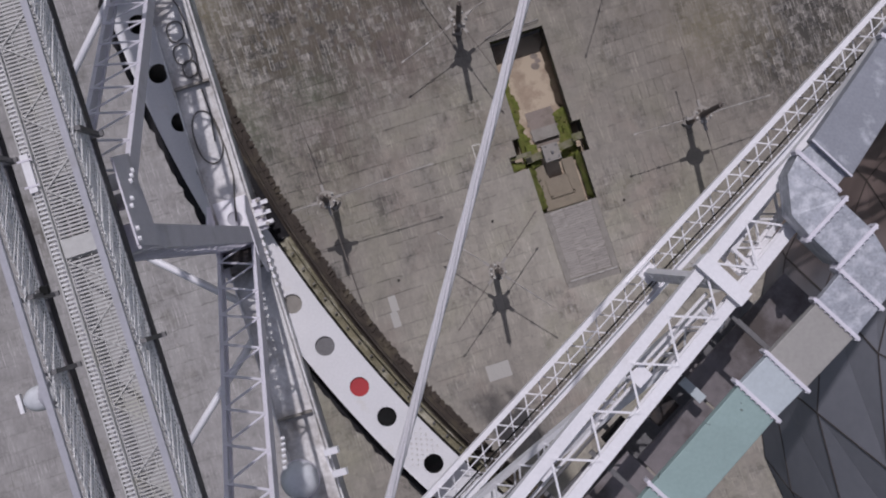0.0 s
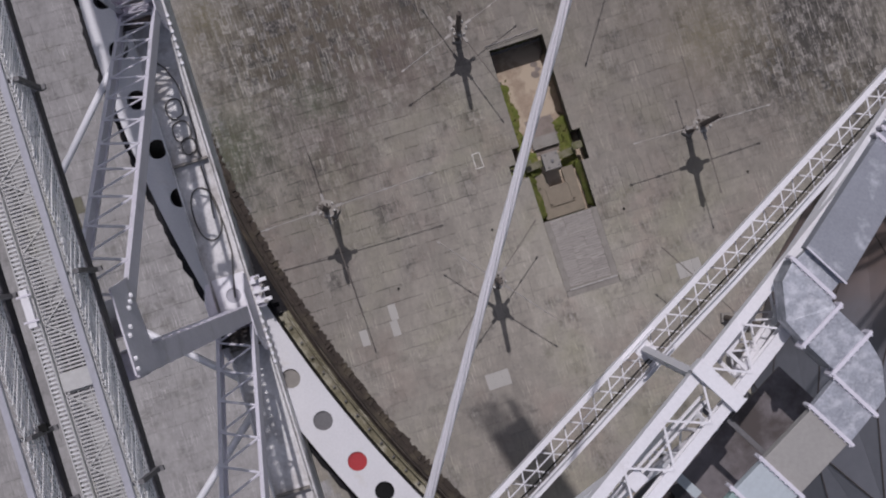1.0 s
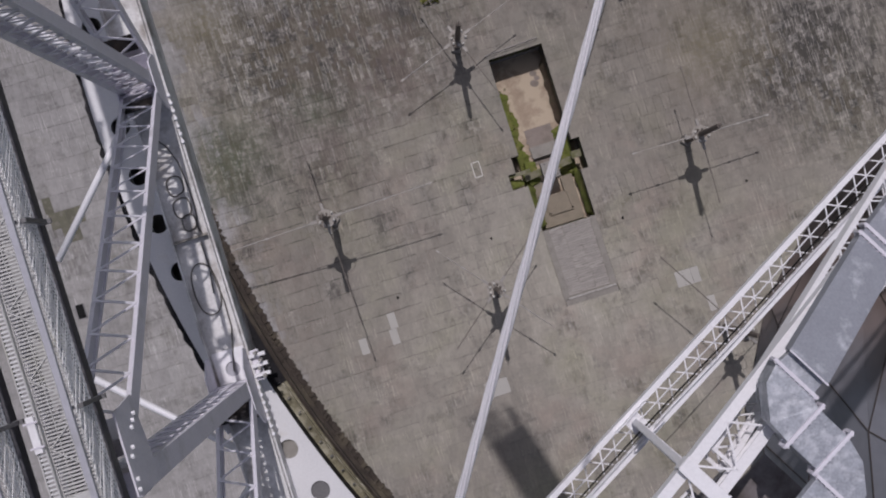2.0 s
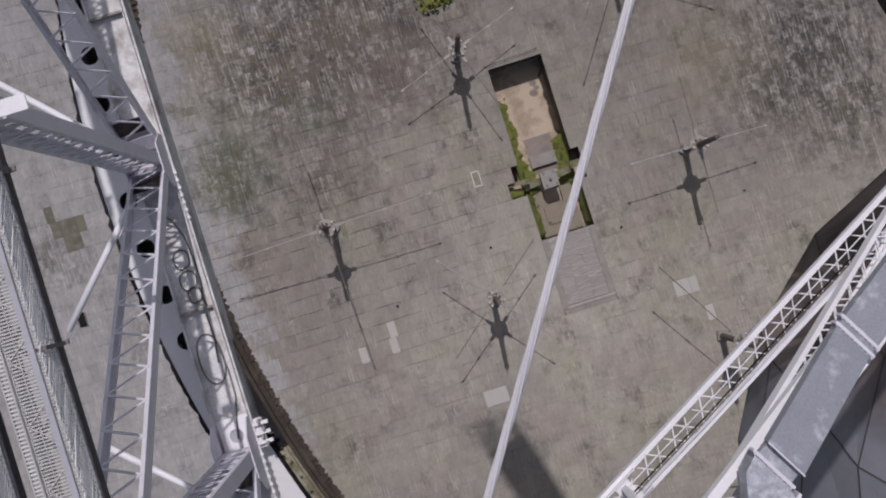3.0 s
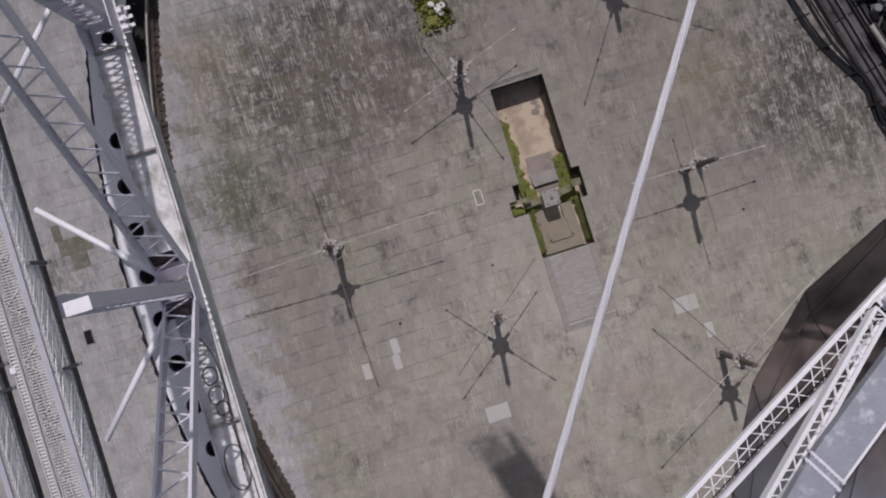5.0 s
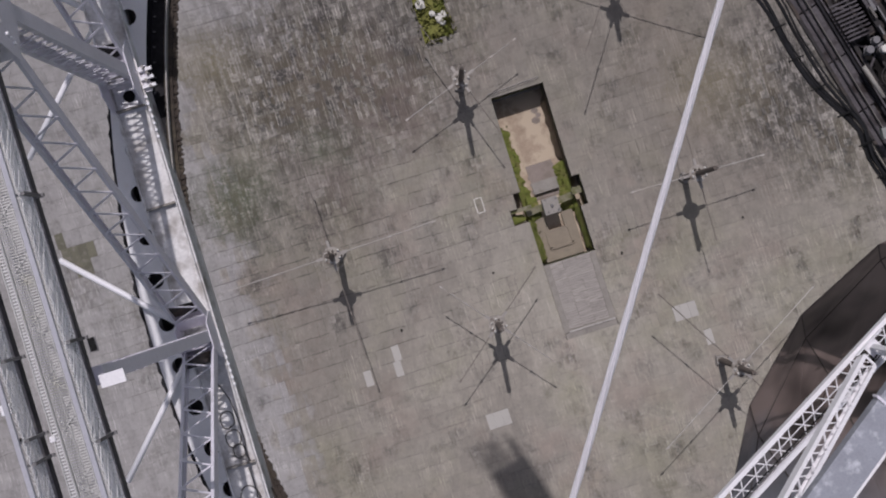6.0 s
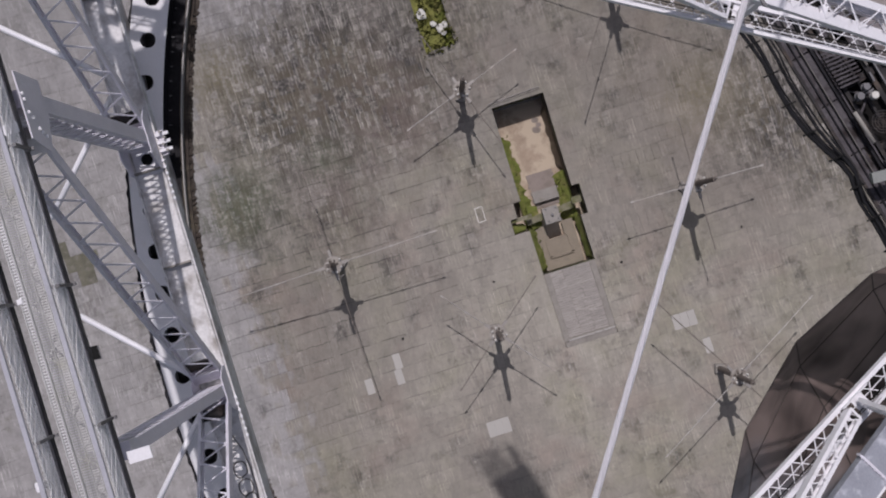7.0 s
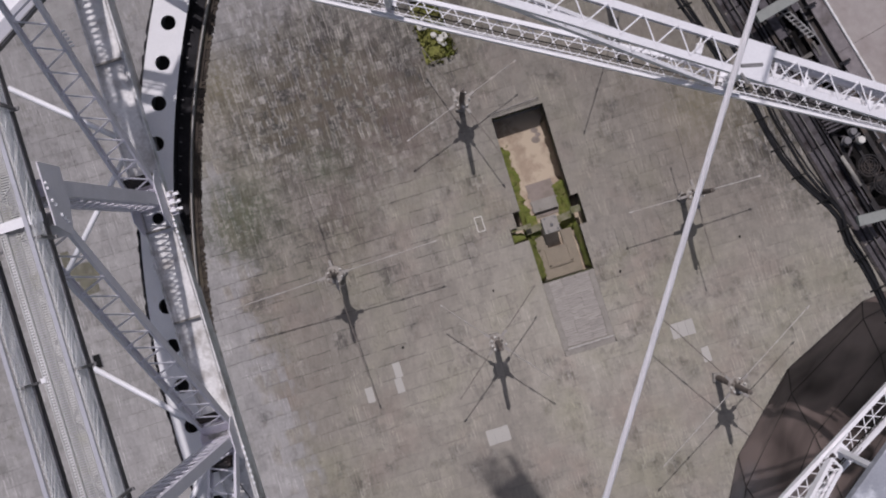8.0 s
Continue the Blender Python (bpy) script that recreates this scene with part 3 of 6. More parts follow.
for foot, head in zip(FEET, TOPS):
    w = 0.62 if abs(foot) > 1 else 0.45
    for n in (0.014, -0.594):
        node_gusset(((foot - w, ZL + 0.02), (foot + w, ZL + 0.02), (foot + w, ZL + 0.32), (foot + w * 0.55, ZL + 0.75), (foot - w * 0.55, ZL + 0.75), (foot - w, ZL + 0.32)), n)
        if abs(foot) > 1:
            k = 1 if foot > 0 else -1
            node_gusset(((head + 0.10, ZT + 0.12), (head + 0.10, ZT - 0.72), (head - 0.2, ZT - 0.75), (head - 0.85, ZT - 0.6), (head - 0.75, ZT + 0.12)) if k > 0 else ((head - 0.35, ZT + 0.12), (head - 0.35, ZT - 0.9), (head + 0.2, ZT - 0.9), (head + 0.75, ZT - 0.6), (head + 0.6, ZT + 0.12)), n)
    if abs(foot) > 1:
        for da, dz in ((-0.66, -0.48), (-0.60, -0.38), (-0.54, -0.28), (-0.36, -0.12), (-0.28, -0.02), (-0.06, 0.03), (0.04, 0.06)):
            bolt_head(side_at(head + da * (1 if foot > 0 else -0.8), 0.03, ZT + dz), N, 0.028, side_truss)
for k in range(6):
    bolt_head(side_at(8.0 + 0.06 * k, 0.03, 138.03 + 0.1 * k), N, 0.026, side_truss)
for k in range(5):
    # bolted splice half way up the far diagonal
    p = side_at(-7.86 + 0.05 * k, -0.03, ZL + 4.28 - 0.09 * k)
    bar("splice_bolt", p, p + N * 0.09, 0.022, 0.04, (0, 0, 1), WHITE, side_truss)
bm = bmesh.new()
for head in TOPS:
    box(bm, side_at(head, -0.58, ZT - 0.085), side_at(head, 0.0, ZT - 0.085), 0.25, 0.02)
    part("post_cap", bm, GREY, side_truss, "grey cap plate")
    bm = bmesh.new()
bm.free()
# white cap plate on the middle post
bm = bmesh.new()
box(bm, side_at(0.2, 0.02, 142.43), side_at(0.2, 0.34, 142.43), 0.17, 0.03)
part("cap_plate", bm, WHITE, side_truss, "bright white cap plate")
# bracing tubes in the lower plane
for a0, a1 in ((-0.05, -2.1), (0.15, 2.34), (6.29, 4.36), (6.64, 8.42), (-6.43, -8.23), (-6.30, -4.13)):
    bm = bmesh.new()
    tube(bm, [side_at(a0, -0.45, ZL - 0.15), side_at(a1, -2.5, ZL - 0.15)], 0.06, 10)
    part("bracing_tube", bm, WHITE, side_truss, "white bracing tube", smooth=True)

# colours hold the light: grey brace and dark web shaded, white plate sunlit
bar("corner_brace", side_at(-10.36, -0.62, ZL - 0.1), side_at(-8.3, -4.05, ZL - 0.1), 0.34, 0.05, (0, 0, 1), CATGREY, side_truss, "brace from the far node, coloured grey for its shade")
bar("brace_plate", side_at(-10.72, -0.75, ZL - 0.12), side_at(-8.62, -4.22, ZL - 0.12), 0.4, 0.03, (0, 0, 1), WHITE, side_truss, "plate beside the brace, coloured white as sunlit")
bar("brace_web", side_at(-10.2, -0.62, ZL - 0.15), side_at(-8.13, -4.0, ZL - 0.15), 0.03, 0.3, (0, 0, 1), IRON, side_truss)
# hanger brackets, where the ring hangs from the side truss
for node in (-4.91, 4.91):
    hang = thing("ring_hanger", side_at(node, 0.1, ZL), "white bolted hanger bracket between platform and ring", "bracket", "ring hangers")
    for k in range(3):
        bm = bmesh.new()
        p = side_at(node - 0.16 + 0.16 * k, 0.05, ZL + 0.12)
        box(bm, p, p + N * 0.26, 0.06, 0.05)
        box(bm, p + N * 0.04, p + N * 0.04 - Vector((0, 0, 0.5)), 0.05, 0.05)
        part("clamp_bar", bm, WHITE, hang)
    for k in range(4):
        bm = bmesh.new()
        p = side_at(node - 0.2 + 0.13 * k, 0.17 + 0.05 * (k % 2), ZL + 0.16)
        bmesh.ops.create_cone(bm, cap_ends=True, segments=8, radius1=0.03, radius2=0.03, depth=0.16, matrix=Matrix.Translation(p))
        part("stud", bm, RAIL, hang)
    bm = bmesh.new()
    box(bm, side_at(node - 0.25, 0.12, ZL + 0.03), side_at(node + 0.25, 0.12, ZL + 0.03), 0.16, 0.05)
    part("base_plate", bm, GREY, hang)

# ---- the azimuth ring ----
ring = thing("azimuth_ring", (C.x, C.y, 133.4), "white circular track girder with round openings and a rusty rail", "ring girder")
STEP = 2 * math.pi / 143


RAIL_C = Vector((C.x + 0.107, C.y - 0.075, 0))   # the rail does not run quite true to the plate


def rail_polar(r, a, z):
    return Vector((RAIL_C.x + r * math.cos(a), RAIL_C.y + r * math.sin(a), z))


def polar(r, a, z):
    return Vector((C.x + r * math.cos(a), C.y + r * math.sin(a), z))


def ring_plate():
    bm = bmesh.new()
    seg = 16
    for k in range(143):
        a0, a1 = (k - 0.5) * STEP, (k + 0.5) * STEP
        am = k * STEP - 0.0035 - (0.24 * STEP if k == 89 else 0)
        hub = polar(19.55, am, 134.0)
        er, et = Vector((math.cos(am), math.sin(am), 0)), Vector((-math.sin(am), math.cos(am), 0))
        qs = [2 * math.pi * i / seg for i in range(seg)]
        inner = [bm.verts.new(hub + (er * math.cos(q) + et * math.sin(q)) * 0.16) for q in qs]
        low = [bm.verts.new(v.co - Vector((0, 0, 0.03))) for v in inner]
        outer = []
        for q in qs:
            x, y = math.cos(q), math.sin(q)
            s = 1 / max(abs(x), abs(y))
            x, y = x * s, y * s
            outer.append(bm.verts.new(polar(19.55 + (0.38 if x > 0 else 0.36) * x, a0 + (a1 - a0) * (y + 1) / 2, 134.0)))
        for i in range(seg):
            j = (i + 1) % seg
            bm.faces.new((inner[i], outer[i], outer[j], inner[j]))
            bm.faces.new((inner[i], inner[j], low[j], low[i]))
    bmesh.ops.remove_doubles(bm, verts=bm.verts, dist=0.002)
    me_part = part("top_plate", bm, RINGPAINT, ring, "white plate with round openings")
    return me_part


ring_plate()


def hoop(name, r, w, z, h, mat, parent, label="", n=220, wob=0.0, arc=None, where=None):
    bm = bmesh.new()
    loops = []
    for k in range(n + 1 if arc else n):
        a = 2 * math.pi * k / n
        if arc:
            a = radians(arc[0] + (arc[1] - arc[0]) * k / n)
        d = noise.noise((r, k * 0.7, 0)) * wob
        loops.append([bm.verts.new((where or polar)(r + x * w / 2 + d, a, z + y * h / 2)) for x, y in ((-1, -1), (1, -1), (1, 1), (-1, 1))])
    for k in range(n):
        a, c = loops[k], loops[(k + 1) % len(loops)]
        for i in range(4):
            bm.faces.new((a[i], a[(i + 1) % 4], c[(i + 1) % 4], c[i]))
    if arc:
        bm.faces.new(loops[0])
        bm.faces.new(loops[-1])
    return part(name, bm, mat, parent, label)


hoop("bottom_plate", 19.56, 0.86, 132.9, 0.03, IRON, ring, "dark lower plate")
hoop("outer_web", 19.90, 0.03, 133.44, 1.08, WHITE, ring)
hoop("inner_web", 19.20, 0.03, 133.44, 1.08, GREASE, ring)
hoop("rail_channel", 19.05, 0.28, 133.62, 0.05, MOSSY, ring, "mossy channel beside the rail", arc=(213.5, 262))
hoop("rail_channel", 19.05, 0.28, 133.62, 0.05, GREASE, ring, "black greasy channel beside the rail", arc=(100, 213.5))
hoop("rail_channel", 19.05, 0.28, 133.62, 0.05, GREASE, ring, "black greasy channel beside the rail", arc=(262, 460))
hoop("channel_lip", 19.03, 0.02, 133.78, 0.06, MOSSY, ring, arc=(213.5, 262))
hoop("rail", 18.94, 0.03, 133.86, 0.14, RAIL, ring, "worn steel rail head", where=rail_polar, arc=(100, 203))
hoop("rail", 18.94, 0.03, 133.86, 0.14, RUST, ring, "dirty rail head", where=rail_polar, arc=(203, 460))
hoop("rail_dirt", 18.83, 0.12, 133.66, 0.04, RUST, ring, "ragged dirt along the rail foot", n=1400, wob=0.07, where=rail_polar, arc=(120, 262))
hoop("rail_foot", 18.94, 0.17, 133.70, 0.06, RUST, ring, "rusty rail foot", where=rail_polar)
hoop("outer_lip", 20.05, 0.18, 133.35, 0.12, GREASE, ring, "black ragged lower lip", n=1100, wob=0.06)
bm = bmesh.new()
for k in range(1500):
    a = 2 * math.pi * k / 1500 + random.uniform(-0.001, 0.001)
    if not math.radians(120) < a < math.radians(260):
        continue
    a += random.uniform(-0.006, 0.006)
    r = 18.83 + random.uniform(-0.03, 0.03)
    box(bm, rail_polar(r - random.uniform(0.0, 0.05), a, 133.68), rail_polar(r + 0.07, a + random.uniform(-0.002, 0.002), 133.73), random.uniform(0.012, 0.05), random.uniform(0.02, 0.05))
tagged(part("rail_clip", bm, RUST, ring, "rusty rail clips"), kind="stuff")
bm = bmesh.new()
for k in range(200):
    a = 2 * math.pi * k / 400 + math.radians(100)
    box(bm, polar(19.08, a, 133.72), polar(19.13, a, 133.72), 0.018, 0.04)
tagged(part("channel_stud", bm, IRON, ring), kind="stuff")
# rows of small rivets on the plate
bm = bmesh.new()
for i in range(7):
    for j in range(5):
        p = polar(19.30 + 0.11 * j + 0.05 * (i % 2), (89.28 + 0.075 * i) * STEP, 134.008)
        bmesh.ops.create_cone(bm, cap_ends=True, segments=8, radius1=0.02, radius2=0.014, depth=0.02, matrix=Matrix.Translation(p))
tagged(part("rivet", bm, DECKPAINT, ring, "rows of grey rivets"), kind="stuff")
for k, mat in ((88, RED), (87, IRON), (86, CONCRETE), (89, BLACK)):
    bm = bmesh.new()
    bmesh.ops.create_cone(bm, cap_ends=True, segments=20, radius1=0.2, radius2=0.2, depth=0.3, matrix=Matrix.Translation(polar(19.55, k * STEP - 0.0035 - (0.24 * STEP if k == 89 else 0), 133.8)))
    part("inner_drum", bm, mat, ring, "drum inside the ring girder")

# ---- hoses lying in the lower chord ----
coil = thing("coiled_hose", side_at(1.9, -0.3, ZL), "thin dark hose lying in loose coils on the beam", "hose")


def loop_points(along, n, ra, rn, turns, shift, z):
    out = []
    k = int(26 * turns)
    for i in range(k + 1):
        q = 2 * math.pi * i / 26
        out.append(side_at(along + ra * math.cos(q) + shift * i / 26, n + rn * math.sin(q) + 0.01 * math.sin(3 * q), z + 0.004 * i / 26))
    return out


bm = bmesh.new()
tube(bm, loop_points(1.75, -0.30, 0.16, 0.14, 1.0, 0.02, ZL - 0.02), 0.013, 6)
tube(bm, loop_points(2.12, -0.29, 0.16, 0.15, 1.0, 0.02, ZL - 0.015), 0.013, 6)
tube(bm, loop_points(2.38, -0.25, 0.13, 0.12, 1.0, 0.02, ZL - 0.01), 0.013, 6)
pts = [(0.95, -0.38), (1.1, -0.25), (1.4, -0.14), (1.8, -0.10), (2.2, -0.09), (2.5, -0.14), (2.65, -0.1)]
tube(bm, [side_at(a, n, ZL - 0.01) for a, n in pts], 0.012, 6)
part("hose", bm, HOSE_GREY, coil, smooth=True)
loop = thing("hose_loop", side_at(3.6, -0.3, ZL), "thin dark hose in one long loop on the beam", "hose")
bm = bmesh.new()
tube(bm, loop_points(3.50, -0.31, 0.43, 0.215, 1.0, 0.0, ZL - 0.02), 0.012, 6)
pts = [(2.75, -0.17), (2.95, -0.16), (3.2, -0.15), (3.4, -0.19), (3.6, -0.21)]
tube(bm, [side_at(a, n, ZL - 0.005) for a, n in pts], 0.012, 6)
pts = [(3.2, -0.15), (3.75, -0.09), (4.2, -0.10), (4.6, -0.2), (4.9, -0.27)]
tube(bm, [side_at(a, n, ZL - 0.005) for a, n in pts], 0.012, 6)
part("hose", bm, HOSE_GREY, loop, smooth=True)

# ---- catwalk on the side truss ----
walkway = thing("catwalk", side_at(0, -0.5, ZT + 0.3), "galvanised catwalk with grating deck and wire mesh railings", "catwalk")
DZ = ZT + 0.32
DN0, DN1 = -0.06, -0.87
POSTS_IN = (-11.5, -9.7, -7.85, -5.97, -4.09, -2.22, -0.38, 0.85, 2.67, 4.40, 6.30, 8.2, 10.1, 12)
POSTS_OUT = (-11.5, -9.7, -7.85, -5.97, -4.09, -2.19, -0.38, 0.60, 0.89, 2.67, 4.40, 5.66, 6.33, 8.2, 10.1, 12)
for n in (DN0, DN1):
    bm = bmesh.new()
    box(bm, side_at(-14, n - 0.02, DZ - 0.02), side_at(14, n - 0.02, DZ - 0.02), 0.085, 0.16)
    part("deck_stringer", bm, STRINGER, walkway, "dark deck stringer")
bm = bmesh.new()
x = -13.0
while x < 13.0:
    box(bm, side_at(x, DN0 - 0.065, DZ), side_at(x, -0.60, DZ), 0.019, 0.03)
    x += 0.036
for j in range(5):
    n = -0.13 - j * 0.115
    box(bm, side_at(-13, n, DZ + 0.008), side_at(13, n, DZ + 0.008), 0.008, 0.026)
tagged(part("deck_grating", bm, GRATE, walkway, "pale grating bars"), kind="stuff")
# cable ladder along the outer edge of the deck
for n in (-0.605, -0.695):
    bm = bmesh.new()
    box(bm, side_at(-13, n, DZ + 0.05), side_at(13, n, DZ + 0.05), 0.012, 0.06)
    part("ladder_side", bm, GRATE, walkway)
bm = bmesh.new()
x = -13.0
while x < 13.0:
    box(bm, side_at(x, -0.605, DZ + 0.06), side_at(x, -0.695, DZ + 0.06), 0.021, 0.025)
    x += 0.042
tagged(part("cable_ladder", bm, LADDER, walkway, "bright rungs of a cable ladder"), kind="stuff")
RAILH = 0.78
for n, side in ((DN0, 1), (DN1, -1)):
    bm = bmesh.new()
    box(bm, side_at(-14, n, DZ + RAILH), side_at(14, n, DZ + RAILH), 0.06, 0.05)
    part("top_rail", bm, CATGREY, walkway, "light grey top rail")
    bm = bmesh.new()
    tube(bm, [side_at(-14, n, DZ + 0.5), side_at(14, n, DZ + 0.5)], 0.016, 6)
    part("mid_rail", bm, CATGREY, walkway)
    for x in POSTS_IN if side > 0 else POSTS_OUT:
        bar("rail_post", side_at(x, n + 0.085, DZ), side_at(x, n + 0.085, DZ + RAILH - 0.1), 0.045, 0.04, U, IRON, walkway)
        bar("rail_clip", side_at(x, n, DZ + RAILH - 0.12), side_at(x, n + 0.1, DZ + RAILH - 0.12), 0.03, 0.03, (0, 0, 1), IRON, walkway)
        bar("rail_bracket", side_at(x, n - 0.05, DZ + 0.07), side_at(x, n + 0.14, DZ + 0.07), 0.045, 0.04, (0, 0, 1), IRON, walkway, "dark bracket")
    # woven mesh: two slanting sets of wires, each a little uneven
    bm = bmesh.new()
    span = RAILH - 0.30
    for lean in (1, -1):
        x = -13.0
        while x < 13.0:
            p0 = side_at(x - lean * span / 2, n + 0.05 + 0.006 * lean, DZ + 0.26)
            p1 = side_at(x + lean * span / 2 + random.uniform(-0.012, 0.012), n + 0.05 + 0.006 * lean + random.uniform(-0.008, 0.008), DZ + RAILH - 0.04)
            box(bm, p0, p1, 0.006, random.uniform(0.006, 0.009), N)
            x += 0.064
    for z in (0.27, 0.45):
        box(bm, side_at(-13, n + 0.05, DZ + z), side_at(13, n + 0.05, DZ + z), 0.012, 0.012)
    tagged(part("mesh_panel", bm, WIRE, walkway, "woven wire mesh infill"), kind="stuff")
# light zigzag lacing tied over the grating
x, s = -12.6, 1
while x < 12.6:
    bar("lacing_bar", side_at(x, -0.16 if s > 0 else -0.58, DZ + 0.026), side_at(x + 0.34, -0.58 if s > 0 else -0.16, DZ + 0.026), 0.013, 0.012, (0, 0, 1), GRATE, walkway)
    x, s = x + 0.34, -s
# unseen landing beside the catwalk's far corner, added to shade ring plate and chord
landing = thing("corner_landing", side_at(-10.8, 0.6, DZ), "unseen grey landing added at the platform corner to cast shade", "landing")
for k in range(6):
    a = -11.2 + 0.31 * k
    bm = bmesh.new()
    box(bm, side_at(a, 0.13, DZ), side_at(a, 1.36 - 0.05 * k, DZ), 0.296, 0.03)
    part("plank", bm, CATGREY, landing)
for n in (0.2, 0.75, 1.25):
    bar("joist", side_at(-11.4, n, DZ - 0.07), side_at(-9.4, n, DZ - 0.07), 0.08, 0.1, (0, 0, 1), GREY, landing)
bar("brace_beam", side_at(-12.2, 1.66, DZ - 0.1), side_at(-10.9, 0.5, DZ - 0.1), 0.24, 0.12, (0, 0, 1), GREY, landing)
for k in range(5):
    a = -13.9 + 0.55 * k
    bm = bmesh.new()
    box(bm, side_at(a, 0.13, DZ), side_at(a, 0.36 - 0.04 * k, DZ), 0.54, 0.03)
    part("plank", bm, CATGREY, landing)
for a, n in ((-11.3, 1.3), (-9.6, 1.1), (-13.7, 0.3)):
    bar("landing_post", side_at(a, n, DZ), side_at(a, n, DZ + 1.0), 0.05, 0.05, U, IRON, landing)
bar("landing_rail", side_at(-11.3, 1.3, DZ + 0.98), side_at(-9.6, 1.1, DZ + 0.98), 0.05, 0.05, (0, 0, 1), CATGREY, landing)
# deck plates and small boxes on the walkway
for a, n, half, wide in ((-4.41, -0.36, 0.07, 0.66), (5.30, -0.44, 0.085, 0.3)):
    plate = thing("deck_plate", side_at(a, n, DZ + 0.03), "white sheet lying across the catwalk deck", "sheet", "sheets on the catwalk")
    bm = bmesh.new()
    box(bm, side_at(a - half, n, DZ + 0.115 if a < 0 else DZ + 0.045), side_at(a + half, n, DZ + 0.115 if a < 0 else DZ + 0.045), wide, 0.016)
    part("sheet", bm, WHITE if a < 0 else GRATE, plate)
cover = thing("cover_plate", side_at(4.55, -0.66, DZ + 0.1), "white cover plate on the cable ladder of the catwalk", "plate")
bm = bmesh.new()
box(bm, side_at(4.38, -0.66, DZ + 0.105), side_at(4.74, -0.66, DZ + 0.105), 0.08, 0.03)
part("plate", bm, WHITE, cover, bevel=0.006)
for k in (-1, 1):
    bar("strap", side_at(4.56 + 0.12 * k, -0.73, DZ + 0.124), side_at(4.56 + 0.12 * k, -0.59, DZ + 0.124), 0.02, 0.008, (0, 0, 1), GREY, cover)
for a, n in ((-2.2, -0.70), (0.7, -0.70)):
    jb = thing("junction_box", side_at(a, n, DZ + 0.02), "small white junction box on the catwalk edge", "box", "junction boxes")
    bm = bmesh.new()
    box(bm, side_at(a - 0.04, n, DZ + 0.05), side_at(a + 0.04, n, DZ + 0.05), 0.08, 0.06)
    part("casing", bm, WHITE, jb, bevel=0.01)
    bm = bmesh.new()
    box(bm, side_at(a - 0.035, n, DZ + 0.086), side_at(a + 0.035, n, DZ + 0.086), 0.07, 0.012)
    part("lid", bm, WHITE, jb, bevel=0.005)

for a, n, mat, size, label in ((0.18, -1.02, WHITE, 0.13, "white junction box on an arm outside the catwalk rail"), (0.59, -0.97, BLACK, 0.06, "small black socket outside the catwalk rail"), (5.62, -0.75, BLACK, 0.08, "small black socket beside the cable ladder"), (5.66, -1.02, BLACK, 0.06, "small black socket outside the catwalk rail")):
    jb = thing("junction_box", side_at(a, n, DZ + 0.38), label, "box", "junction boxes")
    bm = bmesh.new()
    box(bm, side_at(a - size / 2, n, DZ + 0.38), side_at(a + size / 2, n, DZ + 0.38), size, size * 0.7)
    part("casing", bm, mat, jb, bevel=0.01)
    bar("support_arm", side_at(a, n, DZ + 0.33), side_at(a, DN1, DZ + 0.5), 0.03, 0.03, (0, 0, 1), IRON, jb)
# floodlight beside the catwalk
flood = thing("floodlight", side_at(6.52, -1.31, 142.2), "grey floodlight with frosted dome glass on a bracket", "lamp")
p = side_at(6.52, -1.31, 142.2)
bm = bmesh.new()
bmesh.ops.create_uvsphere(bm, u_segments=18, v_segments=12, radius=0.13, matrix=Matrix.Translation(p) @ Matrix.Rotation(radians(17), 4, "Z") @ Matrix.Diagonal((1.25, 0.95, 0.75, 1)))
part("glass", bm, GLASS, flood, "frosted glass", smooth=True)
bm = bmesh.new()
bmesh.ops.create_cone(bm, cap_ends=True, segments=18, radius1=0.125, radius2=0.145, depth=0.13, matrix=Matrix.Translation(p + N * 0.06 - Vector((0, 0, 0.03))) @ N.to_track_quat("Z", "Y").to_matrix().to_4x4())
part("housing", bm, CATGREY, flood, "grey housing", bevel=0.01)
bar("back_plate", p - N * 0.19 - U * 0.09, p - N * 0.19 + U * 0.09, 0.04, 0.06, (0, 0, 1), WHITE, flood)
bar("bracket", p + N * 0.12, side_at(6.40, DN1, 142.4), 0.03, 0.03, (0, 0, 1), IRON, flood)

# dome lamp with brackets near the corner
lamp = thing("glass_lamp", side_at(9.0, -0.25, ZL + 0.3), "round frosted glass lamp with white fixing brackets", "lamp")
p = side_at(9.03, -0.46, ZL + 0.4)
bm = bmesh.new()
bmesh.ops.create_uvsphere(bm, u_segments=18, v_segments=12, radius=0.30, matrix=Matrix.Translation(p))
part("globe", bm, GLASS, lamp, "frosted globe", smooth=True)
bm = bmesh.new()
bmesh.ops.create_cone(bm, cap_ends=True, segments=18, radius1=0.31, radius2=0.31, depth=0.06, matrix=Matrix.Translation(p - Vector((0, 0, 0.05))))
part("rim", bm, GREY, lamp)
bar("stem", p - Vector((0, 0, 0.1)), p - Vector((0, 0, 0.45)), 0.08, 0.08, (1, 0, 0), GREY, lamp)
for k, (a, n) in enumerate(((8.73, 0.05), (9.08, 0.08))):
    bm = bmesh.new()
    box(bm, side_at(a, n, ZL + 0.55), side_at(a, n + 0.22, ZL + 0.6), 0.1, 0.08)
    part("fixing_bracket", bm, WHITE, lamp)
    bar("bracket_arm", side_at(a, n, ZL + 0.55), side_at(9.0, 0.05, ZL + 0.45), 0.03, 0.03, (0, 0, 1), WHITE, lamp)

# ---- spoke trusses that run to the ring's axis ----
SPOKE_TOP = ((21.4, 139.9), (15.0, 139.55), (7.86, 137.3), (1.0, 135.0))
SPOKE_NODES = (1.0, 7.86, 15.0, 21.4)


